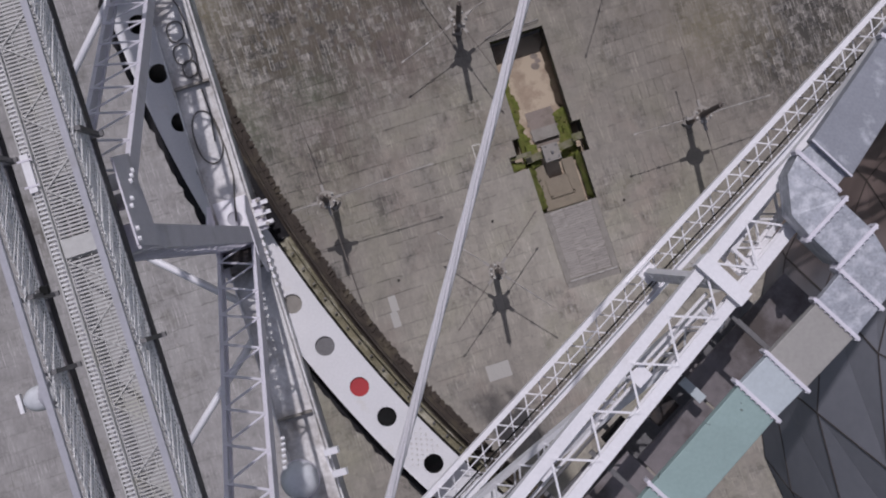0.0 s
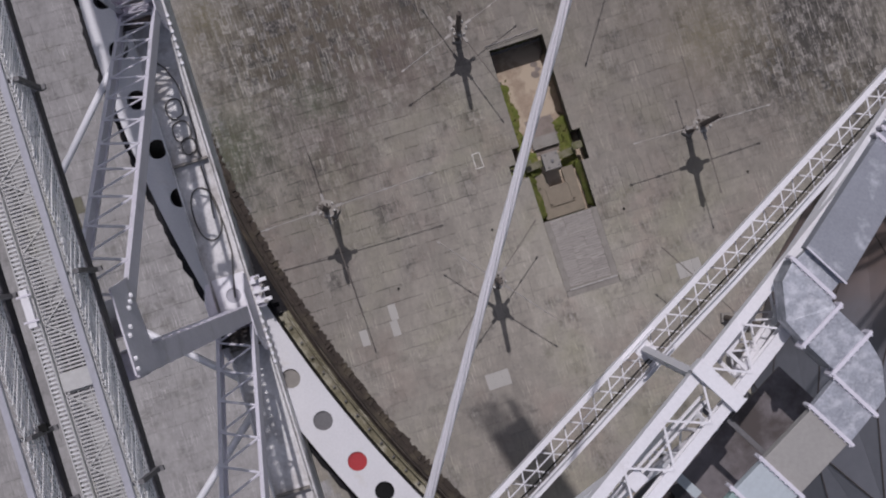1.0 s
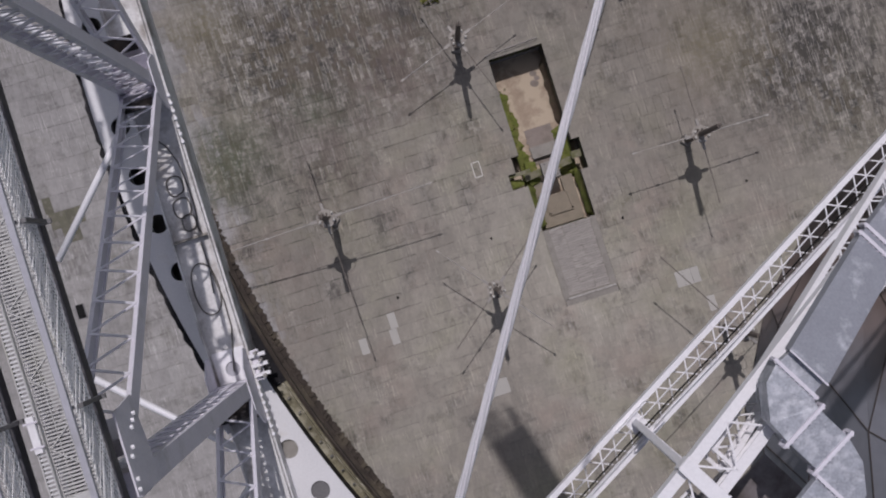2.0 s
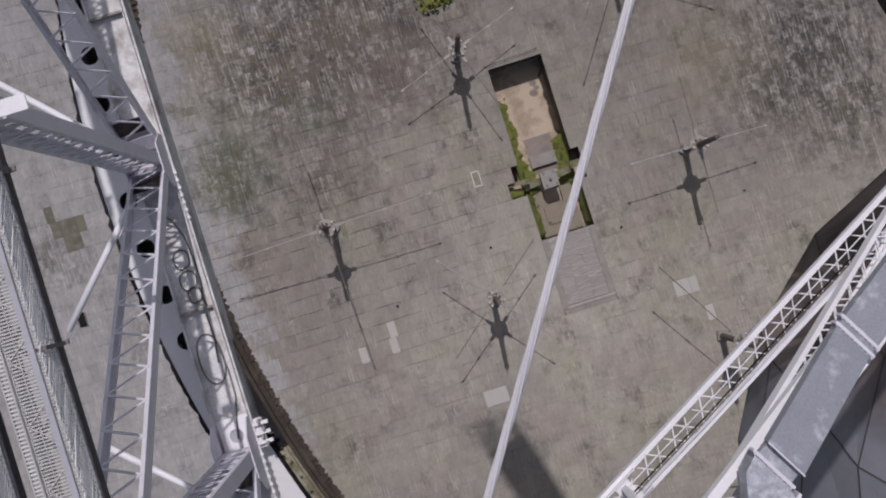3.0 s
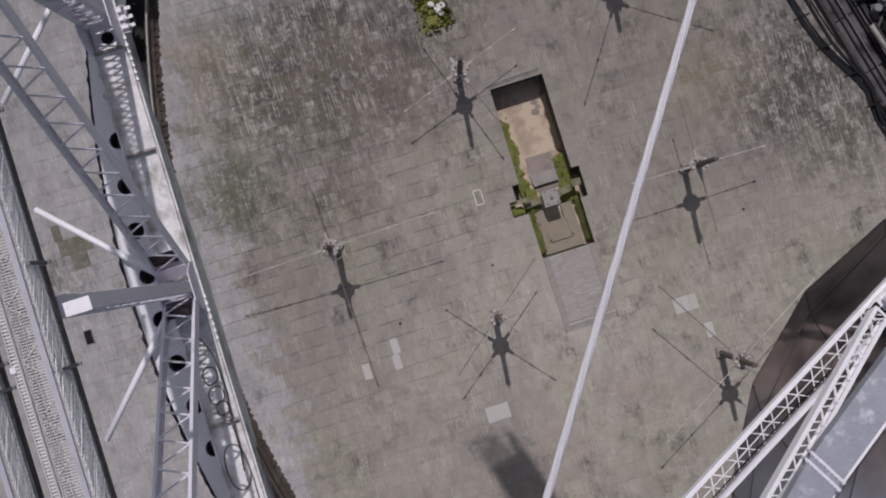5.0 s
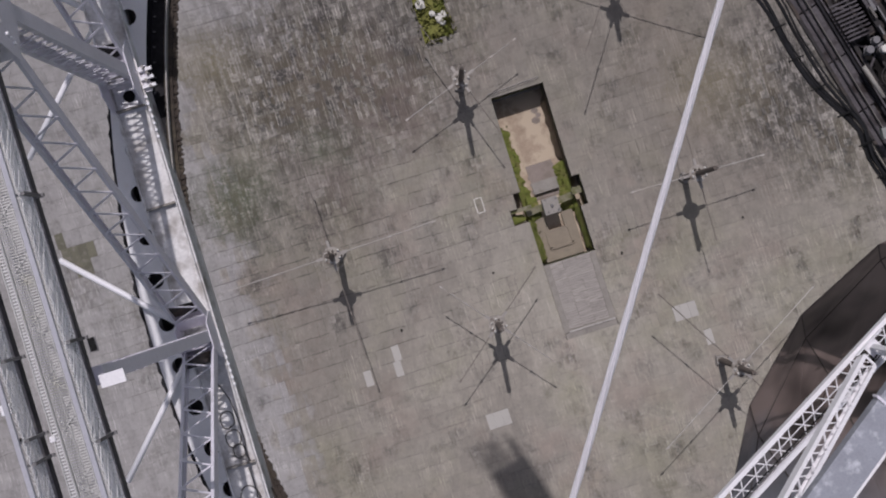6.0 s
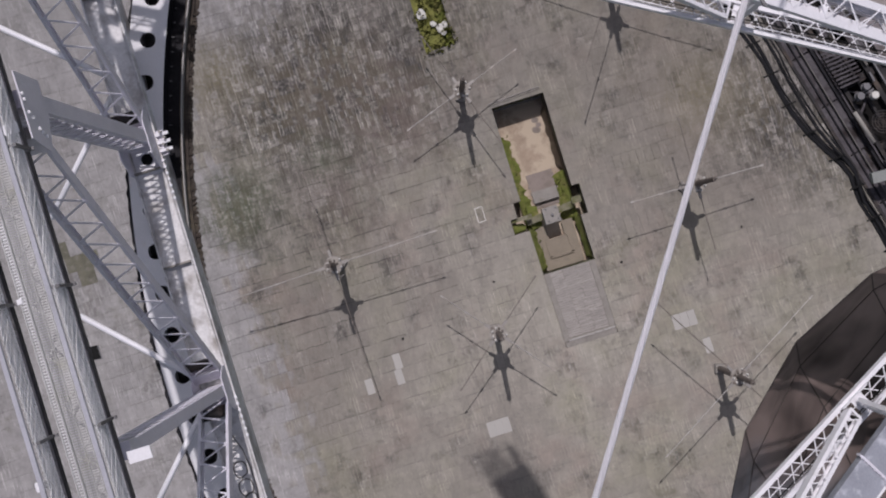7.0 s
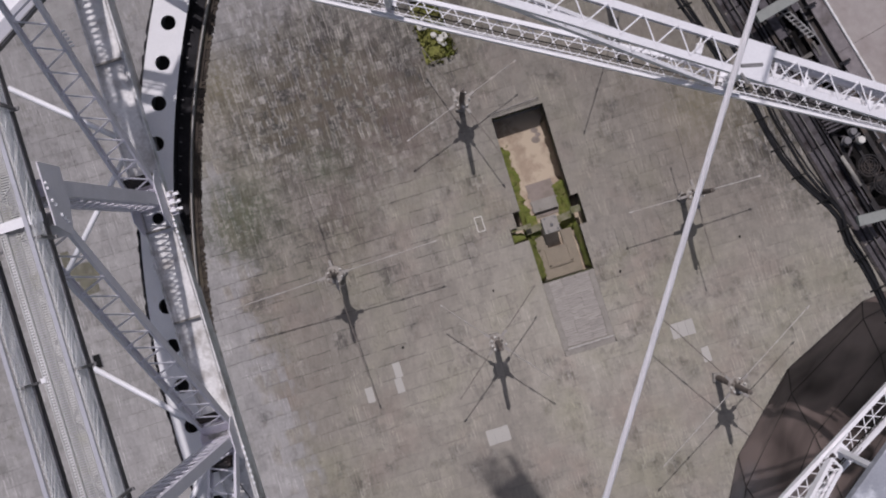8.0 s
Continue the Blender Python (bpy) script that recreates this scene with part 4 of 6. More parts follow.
def top_z(s):
    for (s0, z0), (s1, z1) in zip(SPOKE_TOP, SPOKE_TOP[1:]):
        if s1 <= s <= s0:
            return z0 + (z1 - z0) * (s - s0) / (s1 - s0)
    return SPOKE_TOP[0][1]


def spoke_truss(e, low, high, splice, splay, label):
    t = thing("spoke_truss", spoke_at(e, 11, 0, ZL), label, "truss", "spoke trusses")
    p = Vector((-e.y, e.x, 0))
    laced("lower_chord", spoke_at(e, 22.5, low, ZL - 0.06), spoke_at(e, 0.2, low, ZL - 0.06), p, 0.56, 0.18, 0.09, 0.33, WHITE, t, cross=False, bar_w=0.021, end_plates=0.1)
    for (s0, z0), (s1, z1) in zip(SPOKE_TOP, SPOKE_TOP[1:]):
        laced("upper_chord", spoke_at(e, s0, high + (splay if s0 > 20 else 0), z0 - 0.15), spoke_at(e, s1, high, z1 - 0.15), p, 0.64, 0.17, 0.14, 0.35, WHITE, t, faces=(1,), bar_w=0.026, end_plates=0.03)
    for s in SPOKE_NODES:
        if s > 20:
            continue
        laced("post", spoke_at(e, s, (low + high) / 2, ZL + 0.1), spoke_at(e, s, (low + high) / 2, top_z(s) - 0.3), p, 0.20, 0.10, 0.05, 0.3, WHITE, t, bar_w=0.03, end_plates=0.04)
        # splice plate over the upper chord
        bm = bmesh.new()
        z = top_z(s)
        slope = (top_z(min(21.4, s + 0.4)) - top_z(max(1.0, s - 0.4))) / 0.8
        w, s_p = (splice, s) if s > 10 else (0.33, s + 0.11)
        z += slope * (s_p - s)
        box(bm, spoke_at(e, s_p - w, high, z + 0.02 - slope * w), spoke_at(e, s_p + w, high, z + 0.02 + slope * w), 0.70, 0.03)
        for k in (-1, 1):
            box(bm, spoke_at(e, s_p - w, high + k * 0.345, z - 0.09 - slope * w), spoke_at(e, s_p + w, high + k * 0.345, z - 0.09 + slope * w), 0.02, 0.2)
        part("splice_plate", bm, WHITE, t, "white splice plate", bevel=0.006)
        bm = bmesh.new()
        for k in (-1, 1):
            box(bm, spoke_at(e, s - 0.35, low + k * 0.21, ZL - 0.02), spoke_at(e, s + 0.35, low + k * 0.21, ZL - 0.02), 0.02, 0.34)
        box(bm, spoke_at(e, s - 0.14, low, ZL + 0.07), spoke_at(e, s + 0.14, low, ZL + 0.07), 0.44, 0.02)
        part("gusset_plate", bm, WHITE, t)
    for a, c in ((15.0, 21.4), (15.0, 7.86), (7.86, 1.0)):
        laced("diagonal", spoke_at(e, a + (0.3 if c > a else -0.3), high * 0.6 + low * 0.4 + (splay * 0.7 if c > a else 0), top_z(a) - 0.4), spoke_at(e, c - (0.3 if c > a else -0.3), low + (splay * 0.7 if c > a else 0), ZL + 0.15), p, 0.34, 0.22, 0.075, 0.29, WHITE, t, bar_w=0.024, end_plates=0.06)
    # conduits along the lower chord
    for d, r, mat in ((0.07, 0.014, BLACK), (0.12, 0.010, HOSE_GREY), (-0.06, 0.011, WHITE), (0.17, 0.012, WHITE)):
        bm = bmesh.new()
        pts = [spoke_at(e, 22 - k * 1.1, low + d + 0.012 * math.sin(k * 1.7), ZL + 0.10 + 0.01 * math.sin(k)) for k in range(20)]
        tube(bm, pts, r, 6)
        part("conduit", bm, mat, t, "dark conduit", smooth=True)
    for k in range(4):
        s = 21 - k * 1.55
        bm = bmesh.new()
        q = spoke_at(e, s, high - 0.05 + 0.1 * (k % 2), top_z(s) - 0.2)
        box(bm, q, q + e * 0.22, 0.2, 0.16)
        part("junction_box", bm, WHITE, t, bevel=0.01)
    for d in (-0.12, 0.02, 0.1):
        bm = bmesh.new()
        tube(bm, [spoke_at(e, 21.3, high + d, top_z(21.3) - 0.36), spoke_at(e, 15.2, high + d, top_z(15.2) - 0.36)], 0.022, 6)
        part("conduit", bm, IRON if d < 0 else WHITE, t)
    return t


spoke_truss(E_A, 0.21, 0.14, 0.095, 0.33, "bright white painted lattice truss with conduits, beside a duct")
spoke_b = spoke_truss(E_B, -0.06, 0.0, 0.15, 0.0, "bright white painted lattice truss of the suspended platform")

STRUT_A, STRUT_B = Vector((-9.31, 2.055, 138.4)), Vector((-8.93, 2.08, 138.4))
for p0, p1, w in ((STRUT_A, STRUT_B, 0.06), (STRUT_A + Vector((0.02, -0.12, -0.1)), STRUT_A + Vector((0.16, -0.3, -0.1)), 0.05)):
    bar("strut", p0, p1, w, w, (0, 0, 1), IRON, spoke_b, "dark strut over the splice plate")

# small white fittings hung in the second spoke
for s_f, q_f in ((9.05, -0.03), (6.85, 0.02), (5.45, 0.05)):
    bm = bmesh.new()
    p = spoke_at(E_B, s_f, q_f, top_z(s_f) - 0.12)
    box(bm, p, p + E_B.cross(Vector((0, 0, 1))) * -0.2, 0.13, 0.12)
    fit_box = part("fitting", bm, WHITE, spoke_b, "small white lamp fitting", bevel=0.02)
    bar("fitting_arm", p - Vector((0, 0, 0.03)), p - E_B.cross(Vector((0, 0, 1))) * -0.2 - Vector((0, 0, 0.03)), 0.03, 0.03, (0, 0, 1), WHITE, fit_box)

# service beam below the duct; dark plate and dark boxes fill in its shade
beam = thing("service_beam", spoke_at(E_A, 17, 1.1, 135.6), "brown weathered service beam with dark fittings below the duct", "beam")
bm = bmesh.new()
box(bm, spoke_at(E_A, 14.6, 1.27, 136.9), spoke_at(E_A, 26, 1.27, 136.9), 0.62, 0.08)
part("dark_plate", bm, IRON, beam, "dark plate standing in for the shade below the duct")
for s0, s1, q0_, q1_, dz in ((14.15, 16.05, 0.98, 2.05, 0.0), (16.08, 17.2, 1.22, 2.1, -0.05), (17.23, 19.4, 1.05, 2.05, 0.02), (19.43, 22.4, 1.1, 2.1, 0.0), (22.43, 26, 1.0, 2.05, 0.03)):
    bm = bmesh.new()
    box(bm, spoke_at(E_A, s0, (q0_ + q1_) / 2, 137.75 + dz), spoke_at(E_A, s1, (q0_ + q1_) / 2, 137.75 + dz), q1_ - q0_, 0.06)
    part("deck_plate", bm, BEAMPLATE, beam, "brown weathered plate", bevel=0.01)
for k in range(12):
    bm = bmesh.new()
    q = spoke_at(E_A, 15.7 + 0.62 * k, 0.98 + 0.14 * math.sin(k * 2.1), 137.35 + 0.12 * math.sin(k * 1.3))
    box(bm, q, q + E_A * (0.28 + 0.14 * math.sin(k)), 0.2, 0.2)
    part("fitting_box", bm, BEAMPLATE if k % 3 == 0 else DARK, beam, bevel=0.02)
for s in (15.2, 16.06, 17.2, 18.4, 19.4, 20.7, 22.4):
    bar("cross_beam", spoke_at(E_A, s, 0.75, 137.1), spoke_at(E_A, s, 1.5, 137.1), 0.07, 0.1, (0, 0, 1), IRON, beam)
bar("white_strut", spoke_at(E_A, 16.1, 0.86, 138.2), spoke_at(E_A, 16.1, 1.22, 138.2), 0.12, 0.05, (0, 0, 1), PALE, beam)
for q, r in ((0.62, 0.02), (0.9, 0.03)):
    bm = bmesh.new()
    tube(bm, [spoke_at(E_A, 15.5, q, 137.6), spoke_at(E_A, 26, q + 0.05, 137.6)], r, 6)
    part("conduit", bm, IRON, beam)

# ---- air duct on the spoke ----
duct = thing("air_duct", (-10.0, -9.9, 139.0), "large rectangular sheet metal air duct with flanged joints", "duct")
DW, DH = 0.60, 0.15


def duct_run(name, stops, mat, label, deep=DH):
    """A rectangular duct through stops: centre of the top face and the way across it."""
    bm = bmesh.new()
    loops = []
    for p, across in stops:
        p, x = Vector(p), Vector(across).normalized() * Vector(across).length / 2
        loops.append([bm.verts.new(q) for q in (p - x, p + x, p + x - Vector((0, 0, deep)), p - x - Vector((0, 0, deep)))])
    for a, c in zip(loops, loops[1:]):
        for i in range(4):
            bm.faces.new((a[i], a[(i + 1) % 4], c[(i + 1) % 4], c[i]))
    bm.faces.new(loops[0])
    bm.faces.new(loops[-1][::-1])
    return part(name, bm, mat, duct, label, bevel=0.008)


def duct_flange(p, across, along):
    p, x, d = Vector(p), Vector(across).normalized(), Vector(along).normalized()
    bm = bmesh.new()
    w, h = DW / 2 + 0.03, DH + 0.06
    top = p + Vector((0, 0, 0.02))
    box(bm, top - x * w, top + x * w, 0.045, 0.04)
    box(bm, top - x * w - Vector((0, 0, h)), top + x * w - Vector((0, 0, h)), 0.045, 0.04)
    for k in (-1, 1):
        box(bm, top + x * (k * w), top + x * (k * w) - Vector((0, 0, h)), 0.045, 0.04, d)
    fl = part("flange", bm, GREY, duct, "angle flange")
    for i in range(9):
        bm = bmesh.new()
        q = top + x * (w * (i / 4.0 - 1)) * 0.95 + d * 0.03
        box(bm, q - Vector((0, 0, 0.02)), q + Vector((0, 0, 0.012)), 0.018, 0.018, d)
        part("bolt", bm, GREY, fl)


PA = Vector((0.733, -0.68, 0)).normalized()
UP1 = Vector((-10.05, -9.29, 139.6))
zs = lambda s: top_z(s) + 0.55
far = spoke_at(E_A, 1.5, 0.05, 0)
far.z = zs(1.5) - 0.35
mid = spoke_at(E_A, 9.0, 0.05, 0)
mid.z = 137.75
near_joint = spoke_at(E_A, 11.28, 0.05, 138.5)
S0 = UP1 - E_A * 0.19 + Vector((0, 0, 0.09))
duct_run("straight_duct", [(S0, PA * DW * 1.02), (near_joint, PA * DW), (mid, PA * DW), (far, PA * DW)], ZINC_DULL, "dull galvanised duct", 0.24)
duct_run("collar_duct", [(UP1 - E_A * 0.2, PA * 0.53), (UP1, PA * 0.56)], ZINC, "pale galvanised collar")
bar("end_rim", S0 - PA * 0.31 + Vector((0, 0, 0.01)), S0 + PA * 0.31 + Vector((0, 0, 0.01)), 0.02, 0.03, (0, 0, 1), GREY, duct)
FL, FM = Vector((-9.975, -9.845, 139.66)), Vector((-9.635, -10.165, 139.66))
q0 = Vector((-9.585, -10.65, 139.66))
q1 = Vector((-9.865, -10.99, 139.66))
q2 = Vector((-10.435, -11.585, 139.66))
q3 = Vector((-10.77, -11.925, 139.66))
q4 = Vector((-11.78, -13.07, 139.66))
q5 = Vector((-13.9, -15.45, 139.66))
OUTER = (UP1 - PA * DW / 2, Vector((-10.41, -9.34, 139.63)), Vector((-10.37, -9.80, 139.65)), FL + E_A * 0.27)
INNER = (UP1 + PA * DW / 2, Vector((-9.83, -9.57, 139.63)), Vector((-9.81, -9.60, 139.65)), FL - E_A * 0.27)
duct_run("elbow", [((a + c) / 2, c - a) for a, c in zip(OUTER, INNER)], ZINC, "patchy galvanised elbow", 0.4)
duct_run("offset_duct", [(FL, -E_A * 0.54), (FM, -E_A * 0.54)], ZINC, "patchy galvanised duct", 0.6)
OUTER = (FM - E_A * 0.27, Vector((-9.27, -10.27, 139.66)), Vector((-9.23, -10.67, 139.66)), q0 + PA * 0.30)
INNER = (FM + E_A * 0.27, Vector((-9.815, -10.40, 139.66)), Vector((-9.815, -10.43, 139.66)), q0 - PA * 0.30)
duct_run("elbow", [((a + c) / 2, c - a) for a, c in zip(INNER, OUTER)], ZINC, "patchy galvanised elbow", 0.4)
duct_run("short_duct", [(q0, PA * DW), (q1, PA * DW)], ZINC, "patchy galvanised duct")
duct_run("beige_duct", [(q1, PA * 0.58), (q2, PA * 0.58)], BEIGE, "beige wrapped duct")
duct_run("pale_duct", [(q2, PA * 0.57), (q3, PA * 0.56)], PALE, "pale blue-grey duct")
duct_run("green_duct", [(q3, PA * 0.56), (q4, PA * 0.56)], GREEN, "pale green wrapped duct with chips")
duct_run("green_duct", [(q4, PA * 0.56), (q5, PA * 0.56)], GREEN, "pale green wrapped duct with chips")
for p, x, d in ((UP1, PA, E_A), (FL, E_A, PA), (FM, E_A, PA), (q0, PA, E_A), (q1, PA, E_A), (q2, PA, E_A), (q3, PA, E_A), (q4, PA, E_A), (near_joint, PA, E_A), (near_joint - E_A * 0.13 - Vector((0, 0, 0.05)), PA, E_A), (mid, PA, E_A)):
    duct_flange(p, x, d)
for k in range(4):
    s = 14.2 + 2.3 * k
    bar("hanger", spoke_at(E_A, s + 1.0, 0.4, 139.25), spoke_at(E_A, s + 1.0, 1.5, 139.25), 0.06, 0.06, (0, 0, 1), IRON, duct)

# ---- the slanting stay cable over the platform ----
stay = thing("stay_cable", (-13.77, -8.40, 144.8), "thick pale grey twisted steel stay cable", "cable")
way = Vector((0.262, 0.955, 0.128))
at = Vector((-13.77, -8.40, 144.80))
s = way.cross(Vector((0, 0, 1))).normalized()
v = s.cross(way).normalized()
for k in range(6):
    bm = bmesh.new()
    a0 = 2 * math.pi * k / 6
    pts = [at + way * d + (s * math.cos(a0 + d * 2.4) + v * math.sin(a0 + d * 2.4)) * 0.025 for d in [-9 + 0.25 * i for i in range(97)]]
    tube(bm, pts, 0.0148, 7)
    part("strand", bm, CABLE, stay, smooth=True)
bm = bmesh.new()
tube(bm, [at + way * -26, at + way * 45], 0.027, 10)
part("core", bm, CABLE, stay, smooth=True)
for d0, d1 in ((-26, -9), (15.0, 45)):
    bm = bmesh.new()
    tube(bm, [at + way * d0, at + way * d1], 0.038, 12)
    part("sheath", bm, CABLE, stay, smooth=True)

# ---- the azimuth arm below the ring ----
AX = Vector((0.52, -0.854, 0)).normalized()
AQ = Vector((0.854, 0.52, 0)).normalized()
arm = thing("azimuth_truss", (C.x, C.y, 122), "long dark steel lattice girder hanging below the ring", "girder")


def arm_at(s, q, z):
    return Vector((C.x, C.y, z)) + AX * s + AQ * q


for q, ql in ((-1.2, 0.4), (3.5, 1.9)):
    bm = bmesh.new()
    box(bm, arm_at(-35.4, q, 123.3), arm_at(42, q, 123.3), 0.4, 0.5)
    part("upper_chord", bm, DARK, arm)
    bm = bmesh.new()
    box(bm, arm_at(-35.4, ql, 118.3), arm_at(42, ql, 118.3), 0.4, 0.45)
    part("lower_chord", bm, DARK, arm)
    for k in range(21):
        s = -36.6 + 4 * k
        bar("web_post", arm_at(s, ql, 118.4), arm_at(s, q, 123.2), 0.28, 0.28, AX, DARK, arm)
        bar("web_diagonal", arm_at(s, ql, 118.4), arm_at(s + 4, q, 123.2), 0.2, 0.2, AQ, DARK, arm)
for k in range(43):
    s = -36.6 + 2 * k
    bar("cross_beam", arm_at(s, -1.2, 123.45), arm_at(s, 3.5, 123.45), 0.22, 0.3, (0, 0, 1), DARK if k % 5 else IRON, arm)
# dirty grey walkway plates beside the hoses, with trays and pipes laid along them
x = -20.0
while x < 1.5:
    w = 0.62 + 0.1 * math.sin(x * 1.7)
    bm = bmesh.new()
    box(bm, arm_at(x, -1.40 + 0.04 * math.sin(x), 123.62), arm_at(x + 1.56, -1.40 + 0.04 * math.sin(x), 123.62), w, 0.05)
    part("walkway_plate", bm, ARMGREY, arm, "dirty grey walkway plate", bevel=0.008)
    x += 1.6
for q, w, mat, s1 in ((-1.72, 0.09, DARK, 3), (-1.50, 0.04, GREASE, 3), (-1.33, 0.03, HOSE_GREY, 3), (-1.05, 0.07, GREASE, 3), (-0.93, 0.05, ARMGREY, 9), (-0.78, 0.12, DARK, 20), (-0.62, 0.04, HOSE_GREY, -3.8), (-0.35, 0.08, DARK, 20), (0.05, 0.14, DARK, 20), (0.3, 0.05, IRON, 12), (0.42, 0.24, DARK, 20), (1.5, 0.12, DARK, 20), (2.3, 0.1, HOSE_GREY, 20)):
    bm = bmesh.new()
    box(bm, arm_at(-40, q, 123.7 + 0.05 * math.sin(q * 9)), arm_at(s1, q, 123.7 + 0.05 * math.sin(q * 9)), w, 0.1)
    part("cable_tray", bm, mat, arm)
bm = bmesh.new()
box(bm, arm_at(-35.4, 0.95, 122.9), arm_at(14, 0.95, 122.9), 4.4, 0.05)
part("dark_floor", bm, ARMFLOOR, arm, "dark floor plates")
# deck on the far side: a worn purple-brown strip, a pale ridge and beige plates
x = -14.0
while x < -2.7:
    bm = bmesh.new()
    box(bm, arm_at(x, 0.72, 123.93), arm_at(x + 1.893, 0.72, 123.93), 0.46, 0.05)
    part("edge_plate", bm, BEAMPLATE, arm, "brown edge plate", bevel=0.008)
    bm = bmesh.new()
    box(bm, arm_at(x, 2.55, 123.95), arm_at(x + 1.893, 2.55, 123.95), 3.1, 0.05)
    part("deck_plate", bm, ARMDECK, arm, "beige deck plate", bevel=0.008)
    x += 1.9
bar("deck_ridge", arm_at(-14, 0.97, 124.0), arm_at(-2.6, 0.97, 124.0), 0.06, 0.1, (0, 0, 1), DECKPAINT, arm, "pale ridge")
for x, q, w, run in ((-11.4, -0.55, 0.3, 1.7), (-9.6, -0.2, 0.22, 2.2), (-8.9, 0.12, 0.26, 1.4), (-7.3, -0.62, 0.28, 1.6), (-7.2, 0.14, 0.2, 1.0), (-5.3, -0.58, 0.2, 1.2), (-5.0, 0.1, 0.3, 1.9)):
    bm = bmesh.new()
    box(bm, arm_at(x, q, 123.82), arm_at(x + run, q + 0.05, 123.82), w, 0.04)
    part("loose_plate", bm, ARMGREY, arm, "dirty grey loose plate", bevel=0.008)
for x in (-8.1, -6.14, -4.2):
    bar("stub_bar", arm_at(x, 0.32, 124.05), arm_at(x + 0.02, 0.68, 124.05), 0.08, 0.08, (0, 0, 1), GREASE, arm)
for k in range(10):
    x = -3.75 + 0.12 * k
    bar("louvre_bar", arm_at(x, -0.98, 124.0), arm_at(x + 0.1, -0.22, 124.0), 0.05, 0.05, (0, 0, 1), ARMGREY, arm)
for k in range(30):
    x = random.uniform(-7, 5)
    q = random.uniform(-1.0, 0.4)
    bm = bmesh.new()
    p = arm_at(x, q, 123.75 + random.uniform(0, 0.15))
    d = AX if random.random() < 0.6 else AQ
    box(bm, p, p + d * random.uniform(0.2, 0.7), random.uniform(0.04, 0.14), random.uniform(0.06, 0.2))
    part("fitting", bm, random.choice((IRON, DARK, DARK, HOSE_GREY)), arm)
for k in range(26):
    # light lattice below the trays
    x = -12 + 0.62 * k
    bar("lattice_strut", arm_at(x, -1.0 if k % 2 else -0.2, 123.5), arm_at(x + 0.62, -0.2 if k % 2 else -1.0, 123.5), 0.06, 0.06, (0, 0, 1), ARMGREY, arm)
bm = bmesh.new()
tube(bm, [arm_at(-1.88, -1.02, 124.1), arm_at(-0.85, -0.99, 124.1)], 0.06, 10)
part("pipe", bm, CONCRETE, arm, "pale pipe", smooth=True)

rack = thing("cable_rack", arm_at(-5.9, -0.26, 124.3), "grey toothed cable rack fixed on the dark arm", "rack")
for q in (0.0, 0.17):
    bar("side_rail", arm_at(-6.49, -0.46 + q, 124.35), arm_at(-5.35, -0.12 + q, 124.35), 0.03, 0.05, (0, 0, 1), RACKGREY, rack)
for k in range(9):
    x = -6.45 + 0.135 * k
    bar("tooth", arm_at(x, -0.50 + 0.04 * k, 124.38), arm_at(x + 0.05, -0.24 + 0.04 * k, 124.38), 0.035, 0.04, (0, 0, 1), RACKGREY, rack)
for k in (0, 1):
    bar("leg", arm_at(-6.3 + 0.8 * k, -0.4 + 0.25 * k, 123.75), arm_at(-6.3 + 0.8 * k, -0.4 + 0.25 * k, 124.35), 0.05, 0.05, (1, 0, 0), IRON, rack)

for (x, y), r, mat in (((-2.29, 2.11), 0.11, ROCK), ((-2.70, 2.08), 0.115, IRON), ((-2.53, 2.35), 0.105, IRON)):
    drum = thing("cable_drum", (x, y, 124.0), "round pale cable drum on the dark arm" if mat is ROCK else "round grey cable drum on the dark arm", "drum", "cable drums")
    bm = bmesh.new()
    bmesh.ops.create_cone(bm, cap_ends=True, segments=18, radius1=r, radius2=r, depth=0.2, matrix=Matrix.Translation((x, y, 124.05)))
    part("drum_body", bm, mat, drum, bevel=0.02)
    bm = bmesh.new()
    bmesh.ops.create_cone(bm, cap_ends=True, segments=18, radius1=r * 1.15, radius2=r * 1.15, depth=0.03, matrix=Matrix.Translation((x, y, 123.94)))
    part("drum_flange", bm, IRON, drum)
for (x, y) in ((-2.05, 1.36), (-1.6, 0.85)):
    spool = thing("wire_spool", (x, y, 124.0), "open wire spool on the dark arm", "spool", "wire spools")
    bm = bmesh.new()
    for r in (0.16, 0.24, 0.32):
        tube(bm, [(x + r * math.cos(a), y + r * math.sin(a), 124.08) for a in [2 * math.pi * i / 20 for i in range(20)]], 0.018, 5, True)
    for k in range(4):
        a = k * math.pi / 4
        d = Vector((math.cos(a), math.sin(a), 0)) * 0.32
        box(bm, Vector((x, y, 124.06)) - d, Vector((x, y, 124.06)) + d, 0.025, 0.02)
    part("spool_frame", bm, DARK, spool)
for p0, p1 in ((Vector((-5.49, 5.55, 124.6)), Vector((-4.34, 6.22, 124.6))), (Vector((-2.57, -0.29, 124.6)), Vector((-1.76, -0.08, 124.6)))):
    bar("cross_member", p0, p1, 0.3, 0.2, (0, 0, 1), PALEBEAM, arm, "grey-green cross member")

# ---- hose bundle along the arm ----
bundle = thing("hose_bundle", arm_at(-1, -2.2, 124), "sagging bundle of thick black hoses tied along the arm", "hoses")
HQ = ((-14, -2.9), (-8.3, -2.75), (-5.9, -2.62), (-4.5, -2.52), (-3.7, -2.6), (-2.7, -2.58), (-1.97, -2.47), (-1.2, -2.26), (-0.5, -2.05), (0.36, -2.2), (1.3, -2.15), (2.7, -2.3), (4.5, -2.5), (9, -2.3))

def hose_q(s):
    return float(np.interp(s, [h[0] for h in HQ], [h[1] for h in HQ]))


